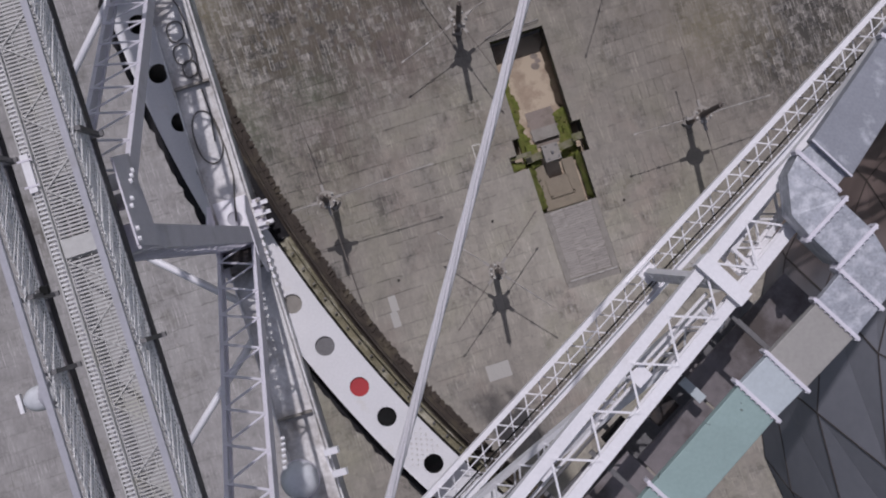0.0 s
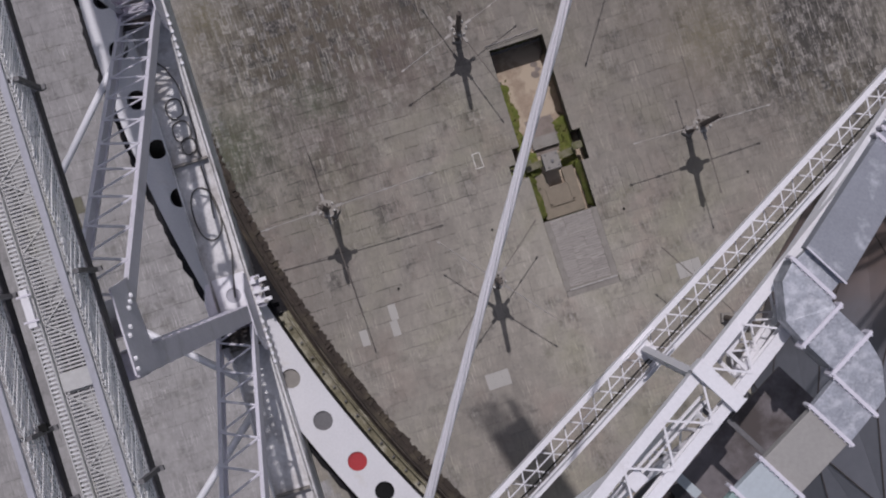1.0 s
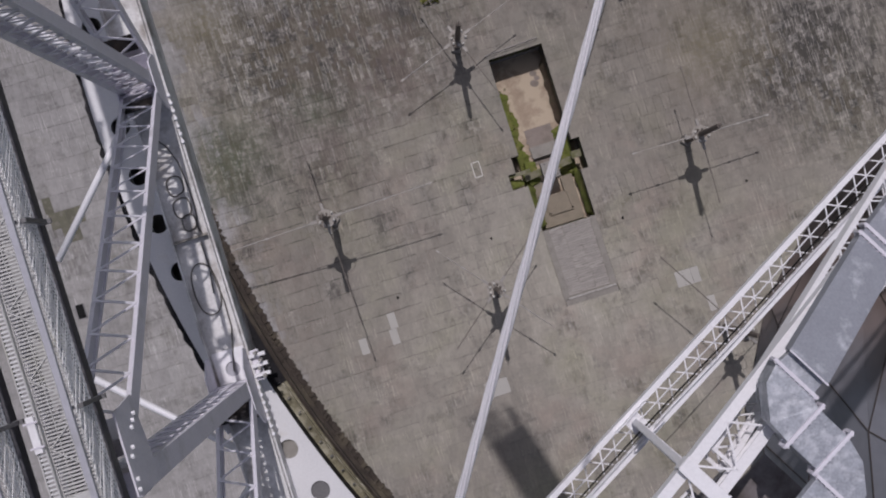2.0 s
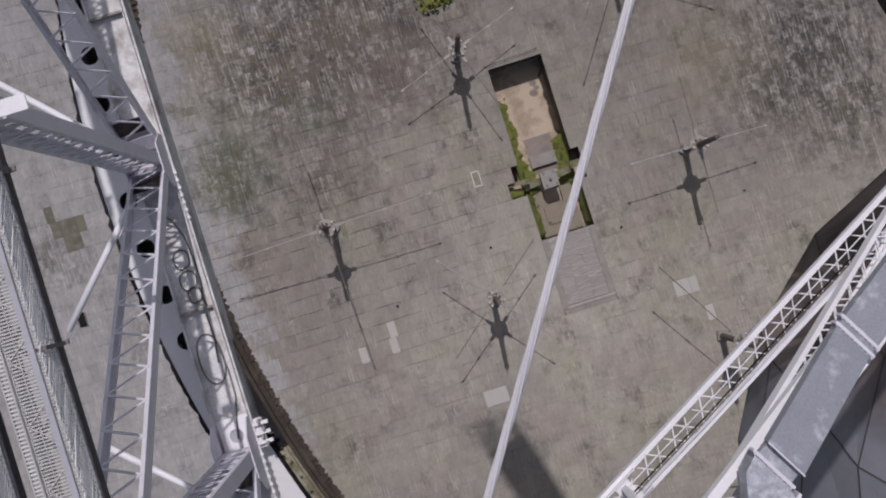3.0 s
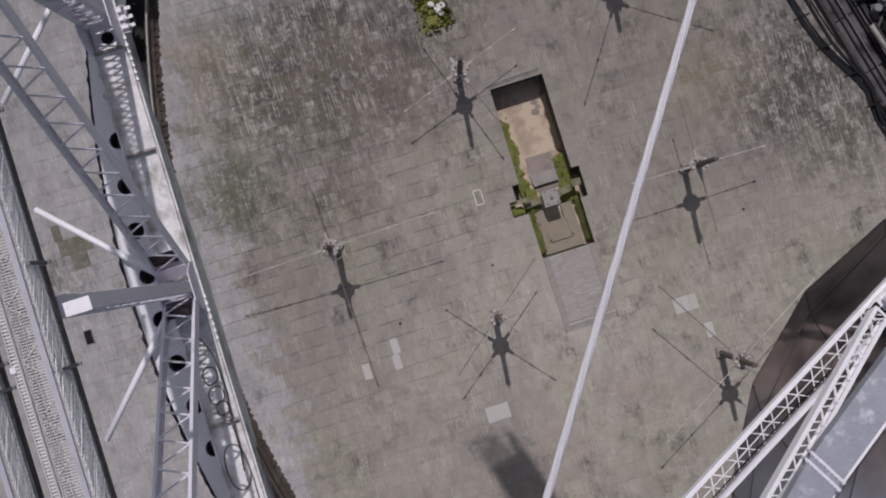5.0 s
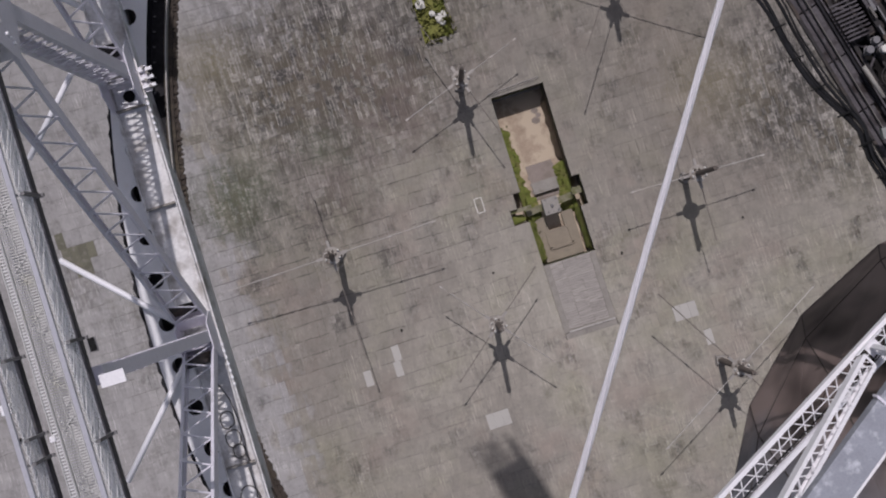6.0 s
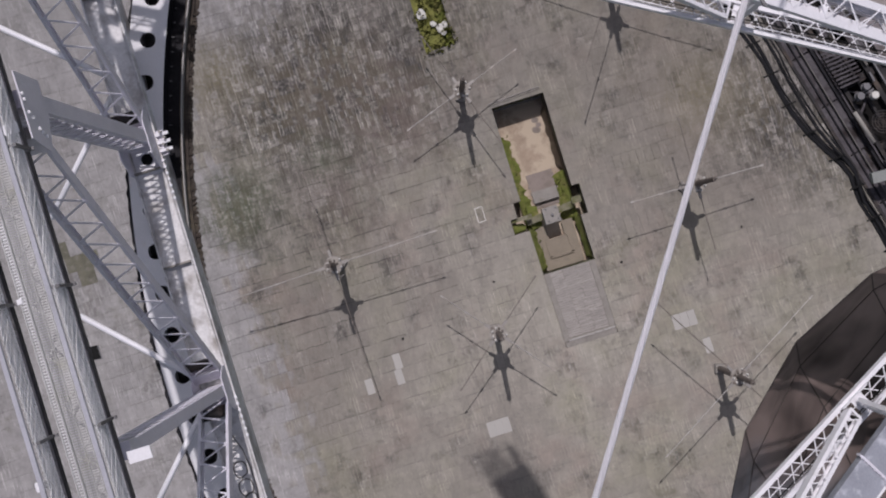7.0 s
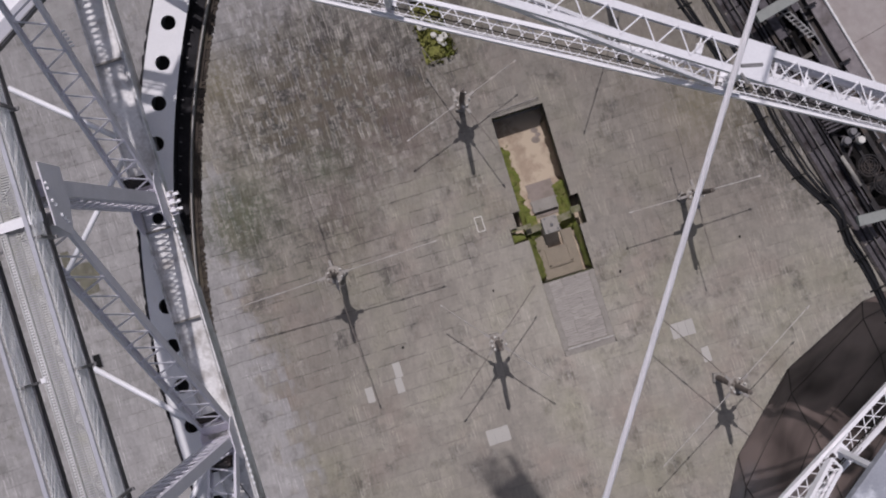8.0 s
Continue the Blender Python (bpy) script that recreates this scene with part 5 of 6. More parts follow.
for k, (off, split, r) in enumerate(((0.03, 0, 0.055), (0.12, 0, 0.045), (0.2, 0, 0.03), (0.03, 1, 0.05), (0.12, 1, 0.03))):
    bm = bmesh.new()
    pts = []
    for i in range(58):
        s = -14 + 0.4 * i
        apart = float(np.interp(s, (-8, -4.5, -2.7, -1.1, 0.2), (0.62, 0.44, 0.42, 0.2, 0.08))) * split
        q = hose_q(s) + apart + off + 0.015 * math.sin(i * 0.8 + 2 * k)
        pts.append(arm_at(s, q, 124.0 + 0.06 * math.sin(i * 0.3 + k * 1.3)))
    tube(bm, pts, r, 7)
    part("hose", bm, HOSE, bundle, smooth=True)
for i in range(14):
    s = -9.05 + 1.0 * i
    q = hose_q(s)
    bar("hose_tie", arm_at(s, q - 0.14, 124.1), arm_at(s + 0.05, q + 0.3, 124.1), 0.05, 0.08, (0, 0, 1), BLACK, bundle)

# ---- the faceted dome ----
DCEN = Vector((9.85, -14.15, 110.2))
dome = thing("faceted_dome", DCEN, "large faceted dome of grey cladding panels, browned and darkened for shade", "dome")
DOME_ROWS = ((-62, 120, 10.0), (-45, 126, 10.6), (-28, 131, 11.3), (-14, 136.5, 12.1), (-2, 141.3, 13.1), (7.2, 145.2, 13.1), (20, 149.7, 13.1), (31.5, 157.5, 13.1), (44, 163, 13.1), (58, 168, 13.1), (73, 173, 13.1))   # latitude, first joint, radius
SEGMENTS = 20


def dome_at(row, k):
    lat, turn_k = radians(DOME_ROWS[row][0]), radians(DOME_ROWS[row][1] + 360 / SEGMENTS * k)
    return DCEN + Vector((math.cos(lat) * math.cos(turn_k), math.cos(lat) * math.sin(turn_k), math.sin(lat))) * DOME_ROWS[row][2]


def cladding(bm, pts):
    """One flat panel, 8 cm thick, a little smaller than its frame."""
    mid_p = sum(pts, Vector()) / len(pts)
    nrm = (mid_p - DCEN).normalized()
    top = [bm.verts.new(mid_p + (p - mid_p) * 0.988) for p in pts]
    low = [bm.verts.new(mid_p + (p - mid_p) * 0.988 - nrm * 0.08) for p in pts]
    bm.faces.new(top)
    for i in range(len(pts)):
        bm.faces.new((top[i], low[i], low[(i + 1) % len(pts)], top[(i + 1) % len(pts)]))
    bm.faces.new(low[::-1])


under = bmesh.new()
for row in range(len(DOME_ROWS) - 1):
    for k in range(SEGMENTS):
        corners = [dome_at(row, k), dome_at(row, k + 1), dome_at(row + 1, k + 1), dome_at(row + 1, k)]
        if row < 3:
            cladding(under, corners)
            continue
        # each bay is folded along one diagonal
        for pts in (corners[:3], [corners[0], corners[2], corners[3]]):
            b2 = bmesh.new()
            cladding(b2, pts)
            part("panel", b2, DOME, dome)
        for a, c in ((corners[0], corners[3]), (corners[3], corners[2])):
            bar("joint_strip", a, c, 0.04, 0.04, (a + c) / 2 - DCEN, DOMERIB, dome)
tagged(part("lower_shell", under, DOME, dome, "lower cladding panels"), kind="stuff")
b2 = bmesh.new()
cladding(b2, [dome_at(len(DOME_ROWS) - 1, k) for k in range(SEGMENTS)])
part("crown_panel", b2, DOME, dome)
bm = bmesh.new()
bmesh.ops.create_uvsphere(bm, u_segments=40, v_segments=20, radius=12.6, matrix=Matrix.Translation(DCEN) @ Matrix.Diagonal((0.93, 0.93, 0.97, 1)))
part("inner_shell", bm, DOMERIB, dome, "dark shell behind the joints")

# ---- crossed dipole antennas standing in the bowl ----


def dish_z(x, y):
    r2 = (x - DC.x) ** 2 + (y - DC.y) ** 2
    return 265 - math.sqrt(265 * 265 - r2)


def antenna(arm_len, disc_h, tip_h, label, group):
    """One antenna at the origin: mast, cross plate, four rods with spacers, hoop."""
    t = thing("dipole_antenna", (0, 0, 0), label, "antenna", group)
    bm = bmesh.new()
    bmesh.ops.create_cone(bm, cap_ends=True, segments=14, radius1=0.40, radius2=0.36, depth=disc_h, matrix=Matrix.Translation((0, 0, disc_h / 2)))
    part("mast", bm, MAST, t, "tan mast sleeve", smooth=False)
    bm = bmesh.new()
    bmesh.ops.create_cone(bm, cap_ends=True, segments=12, radius1=0.36, radius2=0.28, depth=tip_h - disc_h, matrix=Matrix.Translation((0, 0, (tip_h + disc_h) / 2)))
    part("upper_mast", bm, MAST, t)
    bm = bmesh.new()
    bmesh.ops.create_cone(bm, cap_ends=True, segments=20, radius1=1.0, radius2=1.12, depth=0.5, matrix=Matrix.Translation((0, 0, disc_h)))
    part("centre_housing", bm, ANTENNA, t, "pale weathered centre housing", bevel=0.05)
    for k in range(9):
        # white and rusty terminals round the mast
        a = k * 2.4
        r = 0.42 + 0.55 * ((k * 37 % 11) / 11)
        q = Vector((r * math.cos(a), r * math.sin(a), disc_h + 0.25))
        bm = bmesh.new()
        box(bm, q, q + Vector((0.2 * math.cos(a + 0.8), 0.2 * math.sin(a + 0.8), 0.2 + 0.1 * (k % 3))), 0.2, 0.18)
        part("terminal", bm, ROCK if k % 3 else MAST, t, bevel=0.02)
    bm = bmesh.new()
    bmesh.ops.create_cone(bm, cap_ends=True, segments=4, radius1=0.9, radius2=0.75, depth=0.6, matrix=Matrix.Translation((0, 0, 0.3)))
    part("plinth", bm, CONCRETE, t, "concrete plinth")
    for k in range(4):
        a = k * math.pi / 2
        d = Vector((math.cos(a), math.sin(a), 0))
        o = Vector((0, 0, disc_h))
        bm = bmesh.new()
        box(bm, o + d * 0.9, o + d * 1.9, 0.34, 0.34)
        part("rod_bracket", bm, RODWHITE, t)
        bm = bmesh.new()
        tube(bm, [o + d * 1.7, o + d * arm_len], 0.055, 8)
        for f in (0.55, 0.97):
            p = o + d * arm_len * f
            box(bm, p - d * 0.18, p + d * 0.18, 0.2, 0.2)
        # every other rod gets the glint by colour
        part("rod", bm, RODDIM if k % 2 else RODLIT, t, "thin rod in the dim brown colour" if k % 2 else "thin rod with sun glint in its colour")
    if arm_len > 10:
        bm = bmesh.new()
        tube(bm, [(0.35 + 1.25 * math.cos(a), -0.35 + 1.25 * math.sin(a), disc_h - 0.5) for a in [2 * math.pi * i / 24 for i in range(24)]], 0.03, 6, True)
        part("hoop", bm, RODWHITE, t)
    bm = bmesh.new()
    tube(bm, [(0, 0, tip_h - 0.1), (0, 0, tip_h + 1.6)], 0.05, 6)
    part("whip", bm, RODWHITE, t)
    return t


def place_antennas(proto, spots):
    for k, (x, y, turn_z) in enumerate(spots):
        m = pose(x, y, dish_z(x, y), 0, 0, turn_z)
        if k == 0:
            proto.matrix_basis = m
        else:
            copy_thing(proto, m)


place_antennas(antenna(13.2, 10.5, 17.2, "brown mast with four long white rods, standing in the bowl", "long dipole antennas"), ((-27.8, -4.0, 18.8), (6.4, 33.0, -17), (21.0, -17.3, 48)))
place_antennas(antenna(8.5, 8.3, 18.3, "brown mast with four short white rods, standing in the bowl", "short dipole antennas"), ((-7.8, -12.35, -33), (16.6, 6.1, 16)))
place_antennas(antenna(8.5, 6.6, 16.4, "brown mast with four short white rods, standing beside the opening", "short dipole antennas"), ((-12.35, 17.8, 37),))

# ---- the opening at the bottom of the bowl ----
PO = Vector((-1.5, 6.25, 0))
PB = Vector((math.cos(radians(17.5)), math.sin(radians(17.5)), 0))
PD = Vector((PB.y, -PB.x, 0))


def pit_at(b, a, z):
    return PO + PB * b + PD * a + Vector((0, 0, z))


PZ = -4.3
OPEN = [(-3.5, 3.5, -11.65, 11), (3.5, 4.5, 1, 5), (-4.5, -3.5, 1, 3), (-5.5, -3.5, 3, 5)]
pit = thing("pit", pit_at(0, 0, PZ), "long rectangular opening in the bowl with dirt floor and mossy walls", "pit", kind="structure")
bm = bmesh.new()
box(bm, pit_at(0, -12.0, PZ - 0.1), pit_at(0, 21, PZ - 0.1), 13, 0.2)
part("pit_floor", bm, DIRT, pit, "pale dirt floor")
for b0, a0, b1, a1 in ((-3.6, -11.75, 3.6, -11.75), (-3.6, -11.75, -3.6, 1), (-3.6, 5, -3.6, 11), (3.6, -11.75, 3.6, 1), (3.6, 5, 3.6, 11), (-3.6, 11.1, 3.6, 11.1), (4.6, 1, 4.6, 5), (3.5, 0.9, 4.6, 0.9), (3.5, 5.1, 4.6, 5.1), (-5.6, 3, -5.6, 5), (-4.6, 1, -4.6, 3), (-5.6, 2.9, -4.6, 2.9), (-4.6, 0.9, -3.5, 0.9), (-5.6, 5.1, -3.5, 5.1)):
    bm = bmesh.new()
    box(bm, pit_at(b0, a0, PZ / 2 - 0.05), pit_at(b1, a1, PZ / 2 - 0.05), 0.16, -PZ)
    part("pit_wall", bm, PITWALL, pit, "stained wall, darkened for the recess shade")
bm = bmesh.new()
for k in range(10):
    a0 = -2.1 + 0.47 * k
    box(bm, pit_at(0.25 + 0.05 * math.sin(k * 1.7), a0, PZ + 0.06 + 0.02 * math.sin(k * 2.3)), pit_at(0.25 + 0.05 * math.sin(k * 1.7), a0 + 0.468, PZ + 0.06 + 0.02 * math.sin(k * 2.3)), 3.6 + 0.25 * math.sin(k * 2.9), 0.1)
part("lower_ramp", bm, RAMPDIRT, pit, "grey-brown earth ramp")
for z in (-1.1, -1.9, -2.7):
    bm = bmesh.new()
    tube(bm, [pit_at(-3.3, -11.45, z), pit_at(3.3, -11.45, z)], 0.07, 6)
    part("wall_rail", bm, IRON, pit, "rusty rail on the pit wall")
for k in range(7):
    bar("wall_post", pit_at(-3.0 + k, -11.52, -3.6), pit_at(-3.0 + k, -11.52, -0.6), 0.1, 0.08, (1, 0, 0), CONCRETE, pit)
for b, a, r in ((1.9, -8.9, 0.5), (1.7, -7.6, 0.6), (2.2, -8.2, 0.4)):
    bm = bmesh.new()
    bmesh.ops.create_circle(bm, cap_ends=True, segments=14, radius=r, matrix=Matrix.Translation(pit_at(b, a, PZ + 0.012)) @ Matrix.Diagonal((1, 0.8, 1, 1)))
    part("damp_patch", bm, RAMPDIRT, pit, "dark damp patch")
# tan slab and kerbs in the near end
bm = bmesh.new()
box(bm, pit_at(0, 6.9, -3.6), pit_at(0, 10.9, -3.6), 5.2, 0.3)
part("lower_slab", bm, SLABTAN, pit, "tan concrete slab")
for b in (-1.85, 1.85):
    bm = bmesh.new()
    box(bm, pit_at(b, 5.0, -3.6), pit_at(b, 6.9, -3.6), 1.5, 0.3)
    part("side_slab", bm, SLABTAN, pit)
for b0, a0, b1, a1 in ((-1.5, 7.0, -1.5, 9.3), (1.5, 7.0, 1.5, 9.3), (-1.6, 9.3, 1.6, 9.3)):
    bm = bmesh.new()
    box(bm, pit_at(b0, a0, -3.35), pit_at(b1, a1, -3.35), 0.35, 0.25)
    part("kerb", bm, SLABTAN, pit)
for k in range(5):
    bm = bmesh.new()
    box(bm, pit_at(-1.5, 0.4 + 0.32 * k, PZ + 0.15 + 0.14 * k), pit_at(1.9, 0.4 + 0.32 * k, PZ + 0.15 + 0.14 * k), 0.3, 0.28)
    part("step", bm, CONCRETE, pit, "concrete step")
bm = bmesh.new()
box(bm, pit_at(-3.4, 3.9, -2.2), pit_at(3.4, 3.3, -2.2), 0.9, 0.4)
part("cross_beam", bm, MOSSCON, pit, "concrete cross beam")
bm = bmesh.new()
box(bm, pit_at(3.0, 2.9, -1.1), pit_at(4.3, 2.9, -1.1), 0.9, 0.3)
part("side_ledge", bm, MOSSCON, pit)
bm = bmesh.new()
box(bm, pit_at(-5.4, 3.2, -0.6), pit_at(-2.6, 3.2, -0.6), 0.5, 0.3)
part("side_ledge", bm, MOSSCON, pit)
block = thing("concrete_block", pit_at(0, 3.8, -2), "square concrete block with a dark fitting on top", "block")
bm = bmesh.new()
box(bm, pit_at(-0.1, 2.75, -1.3), pit_at(-0.1, 4.95, -1.3), 2.1, 1.4)
part("block", bm, CONCRETE, block, bevel=0.04)
bm = bmesh.new()
bmesh.ops.create_cone(bm, cap_ends=True, segments=10, radius1=0.22, radius2=0.15, depth=0.4, matrix=Matrix.Translation(pit_at(0.0, 3.9, -0.45)))
part("fitting", bm, IRON, block, "dark fitting")
for b, a in ((-0.75, 3.0), (0.6, 3.1), (-0.75, 4.6), (0.6, 4.6)):
    bm = bmesh.new()
    box(bm, pit_at(b, a, -0.58), pit_at(b + 0.15, a, -0.5), 0.15, 0.12)
    part("anchor", bm, IRON, block)


def clump_patch(name, spots, count, size, label, mat=MOSS):
    """Low uneven growth: many small leaning blades and tufts."""
    bm = bmesh.new()
    for b0, b1, a0, a1, z0, z1 in spots:
        area = max(0.5, (b1 - b0) * (a1 - a0))
        for _ in range(int(count * area)):
            b, a = random.uniform(b0, b1), random.uniform(a0, a1)
            edge = noise.noise((b * 0.9, a * 0.5, 7.0))
            if edge < -0.28:
                continue
            z = z0 + (z1 - z0) * random.random() ** 2
            h = size * random.uniform(0.5, 1.4)
            p = pit_at(b, a, z)
            for q in range(3):
                ang = random.uniform(0, math.pi)
                d = Vector((math.cos(ang), math.sin(ang), 0)) * h * 0.6
                lean = Vector((random.uniform(-0.5, 0.5), random.uniform(-0.5, 0.5), 1)).normalized() * h
                v = [bm.verts.new(p - d), bm.verts.new(p + d), bm.verts.new(p + lean)]
                bm.faces.new(v)
    return tagged(part(name, bm, mat, None), label, "plants", kind="stuff")


def moss_bank(name, b0, z0, b1, z1, a0, a1, label, mat=MOSS, start=0.7):
    """An uneven mossy bank between two edges, with ragged ends."""
    bm = bmesh.new()
    nb, na = 9, max(6, int(abs(a1 - a0) / 0.22))
    rows = []
    for i in range(na + 1):
        a = a0 + (a1 - a0) * i / na
        fade = min(1, 12 * min(i, na - i) / na)
        reach = fade * (start + (0.74 - start) * i / na + 0.22 * noise.noise((a * 0.9, b0, 3.0)) + 0.12 * noise.noise((a * 3.1, b0, 5.0)))
        rows.append([bm.verts.new(pit_at(b0 + (b1 - b0) * reach * k / nb, a, z0 + (z1 - z0) * (k / nb) ** 0.8 + 0.16 * noise.noise((a * 2.1, k * 0.8, b0)) * (1 if 0 < k < nb else 0.2))) for k in range(nb + 1)])
    for r0, r1 in zip(rows, rows[1:]):
        for k in range(nb):
            bm.faces.new((r0[k], r0[k + 1], r1[k + 1], r1[k]))
    return tagged(part(name, bm, mat, None, smooth=True), label, "plants", kind="stuff")


moss_bank("moss_bank", -3.5, -3.0, -1.0, PZ + 0.02, -8.6, 5.5, "olive green moss along the pit wall", start=0.36)
moss_bank("moss_bank", -3.5, -1.2, -2.2, -3.4, 4.5, 11, "olive green moss along the pit wall")
moss_bank("moss_bank", 3.5, -3.0, 0.9, PZ + 0.02, -1.6, 5.6, "olive green moss along the pit wall")
moss_bank("moss_bank", 3.5, -1.6, 2.75, -3.4, 4.8, 11, "olive green moss along the pit wall")
moss_bank("soil_bank", 3.5, -2.2, 2.6, PZ + 0.02, -10.5, -1.2, "dark brown soil along the pit wall", SOIL)
moss_bank("moss_bank", -5.4, -1.0, -3.2, -2.0, 3.6, 5.0, "olive green moss along the pit wall")
moss_bank("moss_bank", -2.9, -2.6, -0.9, -3.4, 1.8, 5.2, "olive green moss along the pit wall")
clump_patch("moss_growth", [(-3.4, -2.2, -8, 10.8, -4.6, -2.2), (2.0, 3.4, -1.2, 5.5, PZ + 0.4, -3.0)], 7, 0.22, "green moss and grass along the pit walls")

# fence at the far end of the pit
fence = thing("fence", pit_at(0, -12, 0), "low thin pipe fence at the edge of the opening", "fence")
for z in (0.55, 1.05):
    bm = bmesh.new()
    tube(bm, [pit_at(-3.9, -12.2, z), pit_at(3.1, -12.5, z)], 0.04, 6)
    part("rail", bm, RODWHITE, fence)
for k in range(6):
    bar("post", pit_at(-3.9 + 1.4 * k, -12.2 - 0.06 * k, 0.0), pit_at(-3.9 + 1.4 * k, -12.2 - 0.06 * k, 1.08), 0.06, 0.06, (1, 0, 0), CONCRETE, fence)

# slatted ramp


def on_bowl(b, a, dz):
    p = pit_at(b, a, 0)
    return pit_at(b, a, dish_z(p.x, p.y) + dz)


ramp = thing("slatted_ramp", pit_at(0, 16, 0), "pale slatted ramp set in the bowl below the opening", "ramp", kind="structure")
bm = bmesh.new()
box(bm, on_bowl(0, 11.05, -0.14), on_bowl(0, 20.9, -0.14), 6.9, 0.06)
part("ramp_bed", bm, BORDER, ramp)
for k in range(29):
    a = 11.3 + 0.3 * k
    for b0, b1 in ((-2.7, -0.95), (-0.9, 0.85), (0.9, 2.7)):
        j = random.uniform(-0.07, 0.07)
        b0, b1 = b0 + random.uniform(-0.1, 0.02), b1 + random.uniform(-0.12, 0.02)
        bar("slat", on_bowl(b0, a + j, 0.0), on_bowl(b1, a - j, 0.0), 0.245, 0.05, (0, 0, 1), SLAT, ramp)
for b in (-3.1, 3.1):
    bm = bmesh.new()
    box(bm, on_bowl(b, 11.1, 0.0), on_bowl(b, 20.2, 0.0), 0.75, 0.06)
    part("side_strip", bm, BORDER, ramp)
bm = bmesh.new()
box(bm, on_bowl(-2.9, 20.15, 0.1), on_bowl(3.3, 20.15, 0.1), 0.22, 0.2)
part("end_kerb", bm, SLABPALE, ramp, "pale end kerb")
bm = bmesh.new()
box(bm, on_bowl(-3.4, 20.65, 0.0), on_bowl(3.4, 20.65, 0.0), 0.7, 0.06)
part("end_strip", bm, BORDER, ramp)

# thin white outline taped round one sheet
marking = thing("tape_outline", (-9.8, 2.5, 0.0), "thin white tape outline round one sheet of the bowl", "marking")
for b0, a0, b1, a1 in ((-0.48, -0.95, 0.48, -0.95), (-0.48, 0.95, 0.48, 0.95), (-0.48, -0.95, -0.48, 0.95), (0.48, -0.95, 0.48, 0.95)):
    ends = []
    for b, a in ((b0, a0), (b1, a1)):
        q = Vector((-9.8, 2.5, 0)) + PB * b + PD * a
        q.z = dish_z(q.x, q.y) + 0.03
        ends.append(q)
    bar("tape", ends[0], ends[1], 0.1, 0.02, (0, 0, 1), ROCK, marking)

# overgrown gap higher up
GAP = Vector((-15.9, 28.9, 0))
rel = GAP - PO
gb, ga = rel.dot(PB), rel.dot(PD)
gz = dish_z(GAP.x, GAP.y)
OPEN.append((round(gb - 1.5) - 1.5, round(gb - 1.5) + 2.5, math.floor((ga - 3) / 2) * 2 + 1, math.floor((ga - 3) / 2) * 2 + 9))
g0 = OPEN[-1]
moss_bank("moss_mound", g0[0], gz - 0.35, g0[1] - 0.2, gz - 0.5, g0[2], g0[3] + 0.3, "bright green moss in a gap of the bowl", GAPMOSS)
clump_patch("gap_growth", [(g0[0] - 0.45, g0[1] + 0.35, g0[2] + 0.2, g0[3] + 0.55, gz - 0.5, gz + 0.14)], 13, 0.32, "bright green growth pushing through a gap in the bowl", GAPMOSS)
bm = bmesh.new()
box(bm, pit_at((g0[0] + g0[1]) / 2, g0[2] - 0.5, gz - 1.6), pit_at((g0[0] + g0[1]) / 2, g0[3] + 0.5, gz - 1.6), 5, 0.2)
tagged(part("gap_floor", bm, MOSS, None), "mossy soil below the gap", "soil", kind="structure")
for k, (b, a, r) in enumerate(((0.9, 3.2, 0.7), (2.7, 5.6, 0.6), (3.3, 5.3, 0.45), (2.0, 4.8, 0.4), (3.0, 6.3, 0.35))):
    rock = bmesh.new()
    bmesh.ops.create_icosphere(rock, subdivisions=2, radius=r)
    for v in rock.verts:
        v.co *= 1 + 0.4 * noise.noise(v.co * 2.2 + Vector((k, 0, 0)))
        v.co.z = max(-0.3, min(0.3, v.co.z))
    rock.transform(Matrix.Translation(pit_at(g0[0] + b, g0[2] + a, gz - 0.15)) @ Matrix.Rotation(0.3, 4, "Z") @ Matrix.Diagonal((1, 1, 0.6, 1)))
    tagged(part("rock", rock, ROCK, None), "pale flat rock among the green growth", "rock", "rocks in the gap")

# small dark things on the bowl
for x, y, w, l in ((-57.9, -15.0, 1.0, 1.7), (8.6, -3.6, 0.16, 0.5), (-8.0, -6.2, 0.14, 0.3), (24, 1.0, 0.13, 0.3), (-19.8, -13.6, 0.16, 0.35)):
    z = dish_z(x, y)
    if w > 0.9:
        h = tagged(new("roof_hatch"), "open dark hatch in the bowl", "hatch")
        h.location = (x, y, z)
        bm = bmesh.new()
        p = Vector((x, y, z + 0.08))
        box(bm, p - PD * l / 2, p + PD * l / 2, w, 0.08)
        part("hatch_cover", bm, BLACK, h)
        for s in (-1, 1):
            bar("hatch_rim", p - PD * l / 2 + PB * s * w / 2, p + PD * l / 2 + PB * s * w / 2, 0.1, 0.14, (0, 0, 1), IRON, h)
    else:
        bm = bmesh.new()
        bmesh.ops.create_cone(bm, cap_ends=True, segments=10, radius1=w, radius2=w * 0.7, depth=0.3, matrix=Matrix.Translation((x, y, z + 0.15)))
        tagged(part("stub_post", bm, BLACK, None), "small dark stub on the bowl", "post", "stub posts")

# ---- the bowl itself ----
bowl = thing("ground_bowl", (DC.x, DC.y, 0), "huge shallow reflector bowl of weathered aluminium sheets", "reflector", kind="structure")


def in_open(b, a):
    if -3.5 < b < 3.5 and -11.65 < a < 21:
        return True
    return any(b0 < b < b1 and a0 < a < a1 for b0, b1, a0, a1 in OPEN)


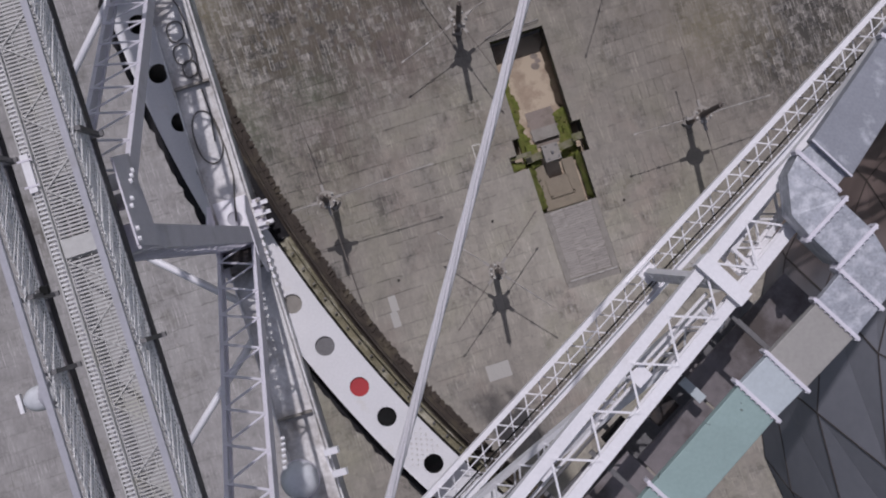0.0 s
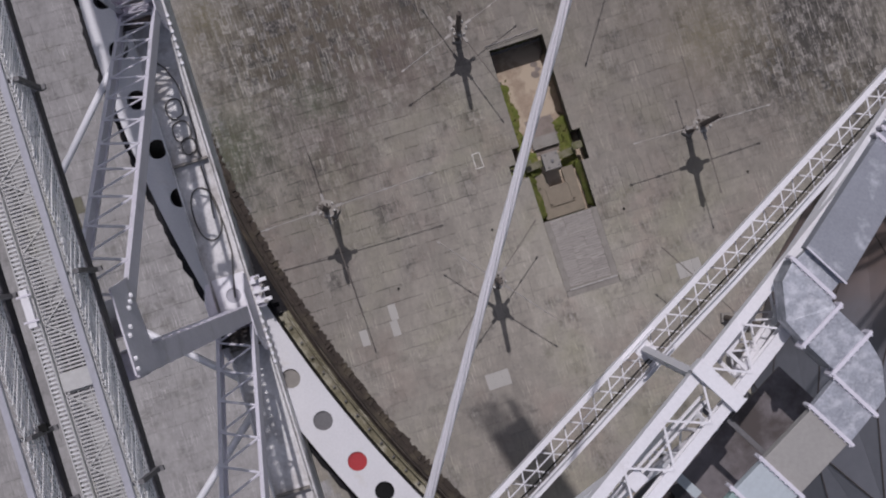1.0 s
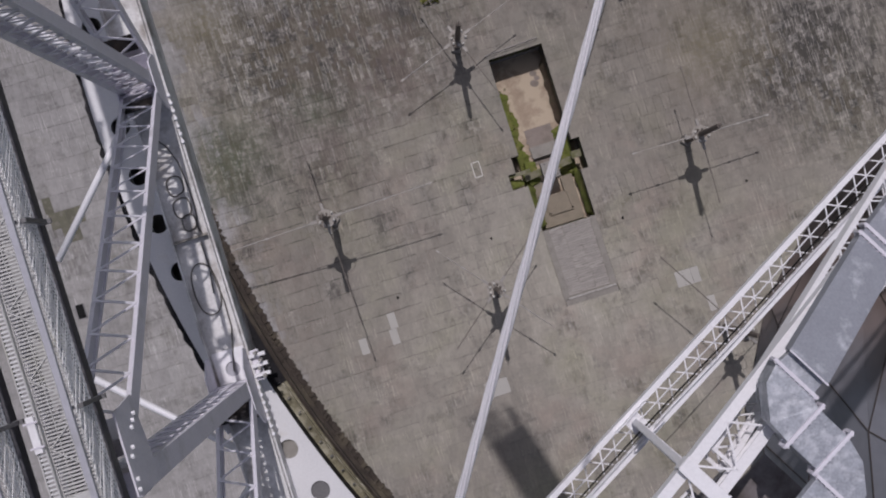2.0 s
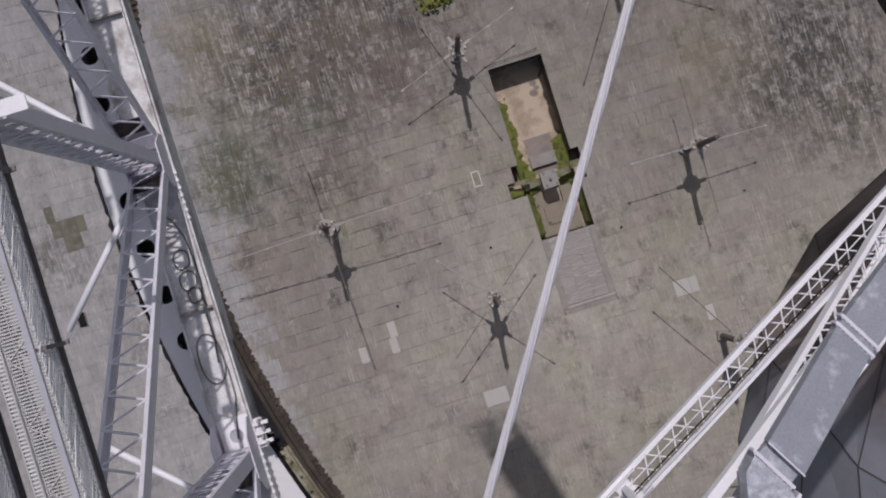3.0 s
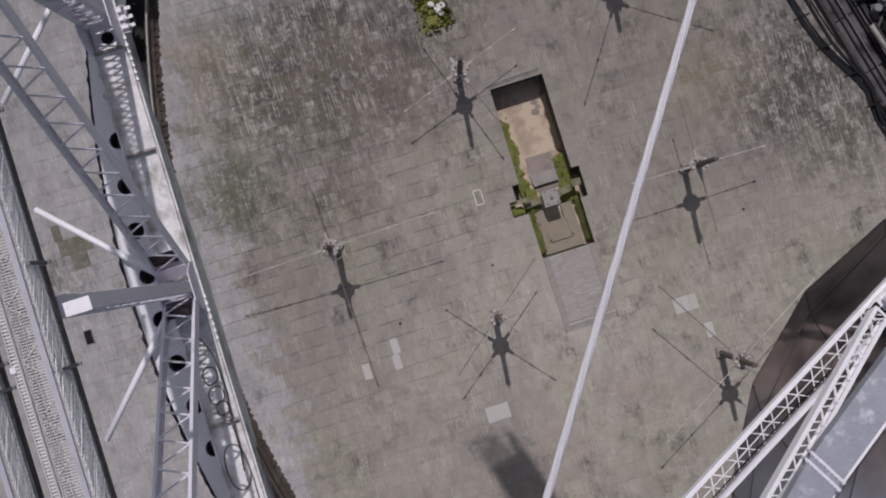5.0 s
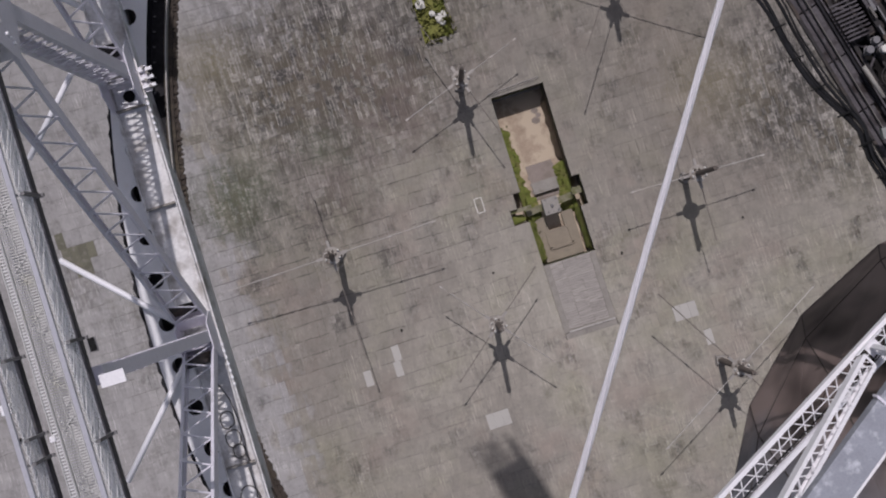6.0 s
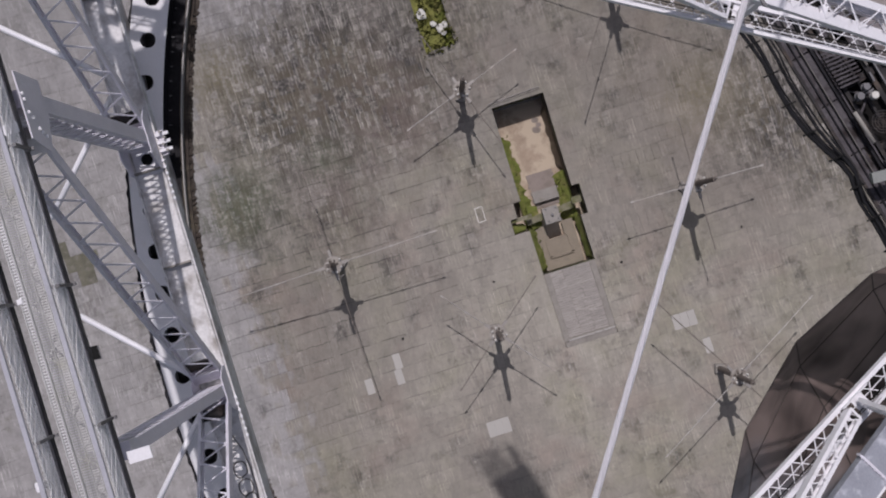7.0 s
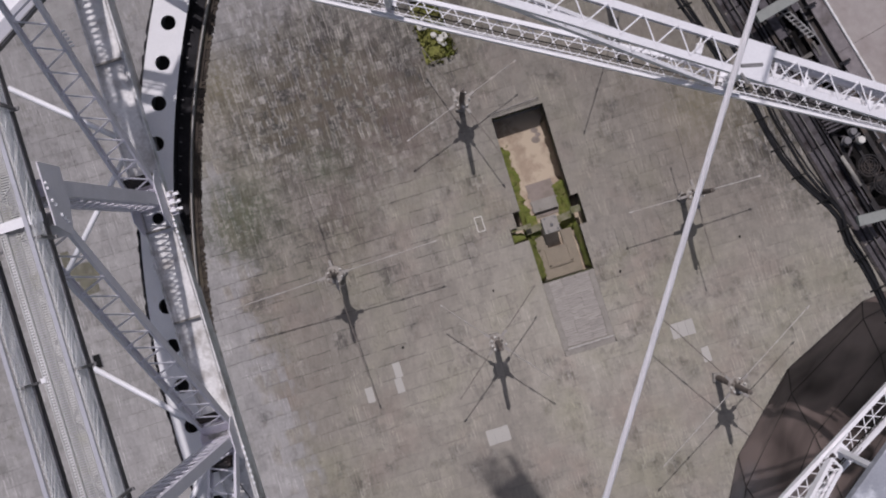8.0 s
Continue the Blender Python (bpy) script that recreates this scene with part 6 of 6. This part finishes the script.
def backing():
    bs = sorted({-5.5, -4.5, -3.5, 3.5, 4.5, 5.5, g0[0], g0[1]} | {float(v) for v in range(-168, 169, 8) if abs(v) > 6})
    cs = sorted({-11.65, 1.0, 3.0, 5.0, 11.0, 21.0, g0[2], g0[3]} | {float(v) for v in range(-168, 169, 8)})
    bm = bmesh.new()
    vs = {}

    def v(b, a):
        if (b, a) not in vs:
            p = pit_at(b, a, 0)
            r = math.hypot(p.x - DC.x, p.y - DC.y)
            k = min(1, 153 / r)
            x, y = DC.x + (p.x - DC.x) * k, DC.y + (p.y - DC.y) * k
            vs[(b, a)] = bm.verts.new((x, y, dish_z(x, y) - 0.09))
        return vs[(b, a)]

    for b0, b1 in zip(bs, bs[1:]):
        for a0, a1 in zip(cs, cs[1:]):
            bc, ac = (b0 + b1) / 2, (a0 + a1) / 2
            p = pit_at(bc, ac, 0)
            if in_open(bc, ac) or math.hypot(p.x - DC.x, p.y - DC.y) > 158:
                continue
            bm.faces.new((v(b0, a0), v(b1, a0), v(b1, a1), v(b0, a1)))
    part("backing_sheet", bm, BACKING, bowl, "dark underside of the bowl")


BACKING = material("bowl backing", (0.12, 0.11, 0.10), 0.9, 0, 0.2, 0.3, 5, 0.1)
backing()
CLEAN = ((-7.5, -25.7, 1.6, 1.0), (16.4, -10.9, 1.5, 1.0), (-20.2, -17.2, 0.55, 1.0), (-19.4, -19.2, 0.5, 1.0), (-24.0, -21.0, 0.3, 0.5), (20.0, -14.3, 0.6, 0.8), (-23.6, -19.1, 0.5, 1.0))


STAINED = ((-61.5, -1.6, 0.5, 1.0), (-60.4, -3.4, 0.5, 1.0), (-59.1, -2.7, 0.5, 1.0), (-58.4, -3.3, 0.5, 1.0), (-60.8, -4.4, 0.4, 1.0), (-59.8, -5.0, 0.5, 1.0), (-58.9, -4.8, 0.5, 1.0))


def is_among(x, y, places):
    d = Vector((x, y, 0))
    for cx, cy, w, l in places:
        o = d - Vector((cx, cy, 0))
        if abs(o.dot(PB)) < w and abs(o.dot(PD)) < l:
            return True
    return False


rest = ([], [])
clean = []
stained = []
near = []


def row_shift(b, a):
    """Rows of sheets are laid out of step with each other, but for those beside the openings."""
    free = 1.0 if a > 23 or a < -12 else max(0.0, min(1.0, (abs(b) - 6.6) / 9))
    return 0.57 * noise.noise((a * 3.7, 1.5, 0.2)) * free


def sheet_corners(b, a, dz):
    b += row_shift(b, a)
    short = a == -12.0 and abs(b) < 3.6   # cut short by the opening
    out = []
    loose = noise.noise((b * 0.10, a * 0.06, 4.0)) * 1.6 + random.uniform(-0.5, 0.5)
    gb_, ga_ = (0.499 if loose + random.uniform(-0.3, 0.3) < 0.45 else 0.493), (0.9985 if loose < 0.4 else 0.985)
    if short:
        a, ga_ = -12.325, 0.67
    t0, t1 = random.gauss(0, 0.006), random.gauss(0, 0.006)
    for i, j in ((-1, -1), (1, -1), (1, 1), (-1, 1)):
        p = pit_at(b + i * gb_, a + j * ga_, 0)
        p.z = dish_z(p.x, p.y) + dz + i * t0 + j * t1
        out.append(p)
    return out


for ib in range(-78, 64):
    for ia in range(-24, 31):
        b, a = float(ib), 2.0 * ia
        p = pit_at(b, a, 0)
        if not (-78 < p.x < 50 and -50 < p.y < 40) or in_open(b, a):
            continue
        dz = random.gauss(0, 0.005)
        if is_among(p.x, p.y, CLEAN):
            clean.append((b, a, dz + 0.02))
        elif is_among(p.x, p.y, STAINED):
            stained.append((b, a, dz + 0.01))
        elif math.hypot(p.x + 9, p.y + 4) < 13.3:
            near.append((b, a, dz))
        else:
            top = sheet_corners(b, a, dz)
            k = len(rest[0])
            rest[0].extend(top)
            rest[0].extend(q - Vector((0, 0, 0.05)) for q in top)
            rest[1].append((k, k + 1, k + 2, k + 3))
            for i in range(4):
                j = (i + 1) % 4
                rest[1].append((k + j, k + i, k + 4 + i, k + 4 + j))
me = bpy.data.meshes.new("outer_sheets")
me.from_pydata([tuple(v) for v in rest[0]], [], rest[1])
me.materials.append(DISH_REST)
ob = new("outer_sheets", me)
ob.parent, ob.matrix_parent_inverse = bowl, base_of(bowl).inverted()
tagged(ob, "weathered aluminium sheets", kind="stuff")


def sheet_mesh(mat, half, wide):
    bm = bmesh.new()
    box(bm, (0, -half, -0.025), (0, half, -0.025), wide, 0.05)
    return finish("sheet", bm, mat)


for spots, mat in ((near, DISH_PART), (clean, NEWSHEET), (stained, OLDSHEET)):
    shared = [sheet_mesh(mat, h, w) for h, w in ((0.998, 0.997), (0.998, 0.997), (0.986, 0.997), (0.986, 0.988))]
    for b, a, dz in spots:
        p = pit_at(b + row_shift(b, a), a, 0)
        p.z = dish_z(p.x, p.y) + dz
        loose = noise.noise((b * 0.10, a * 0.06, 4.0)) * 1.6 + random.uniform(-0.5, 0.5)
        ob = new("sheet", shared[0 if loose < 0.4 else 2 if loose < 0.6 else 3])
        ob.parent, ob.matrix_parent_inverse = bowl, base_of(bowl).inverted()
        nrm = Vector((-(p.x - DC.x) / 265, -(p.y - DC.y) / 265, 1)).normalized()
        y = (-PD - nrm * (-PD).dot(nrm)).normalized()
        x = y.cross(nrm)
        m = Matrix((x, y, nrm)).transposed().to_4x4()
        m.translation = p
        ob.matrix_basis = m @ Euler((random.gauss(0, 0.004), random.gauss(0, 0.006), 0)).to_matrix().to_4x4()
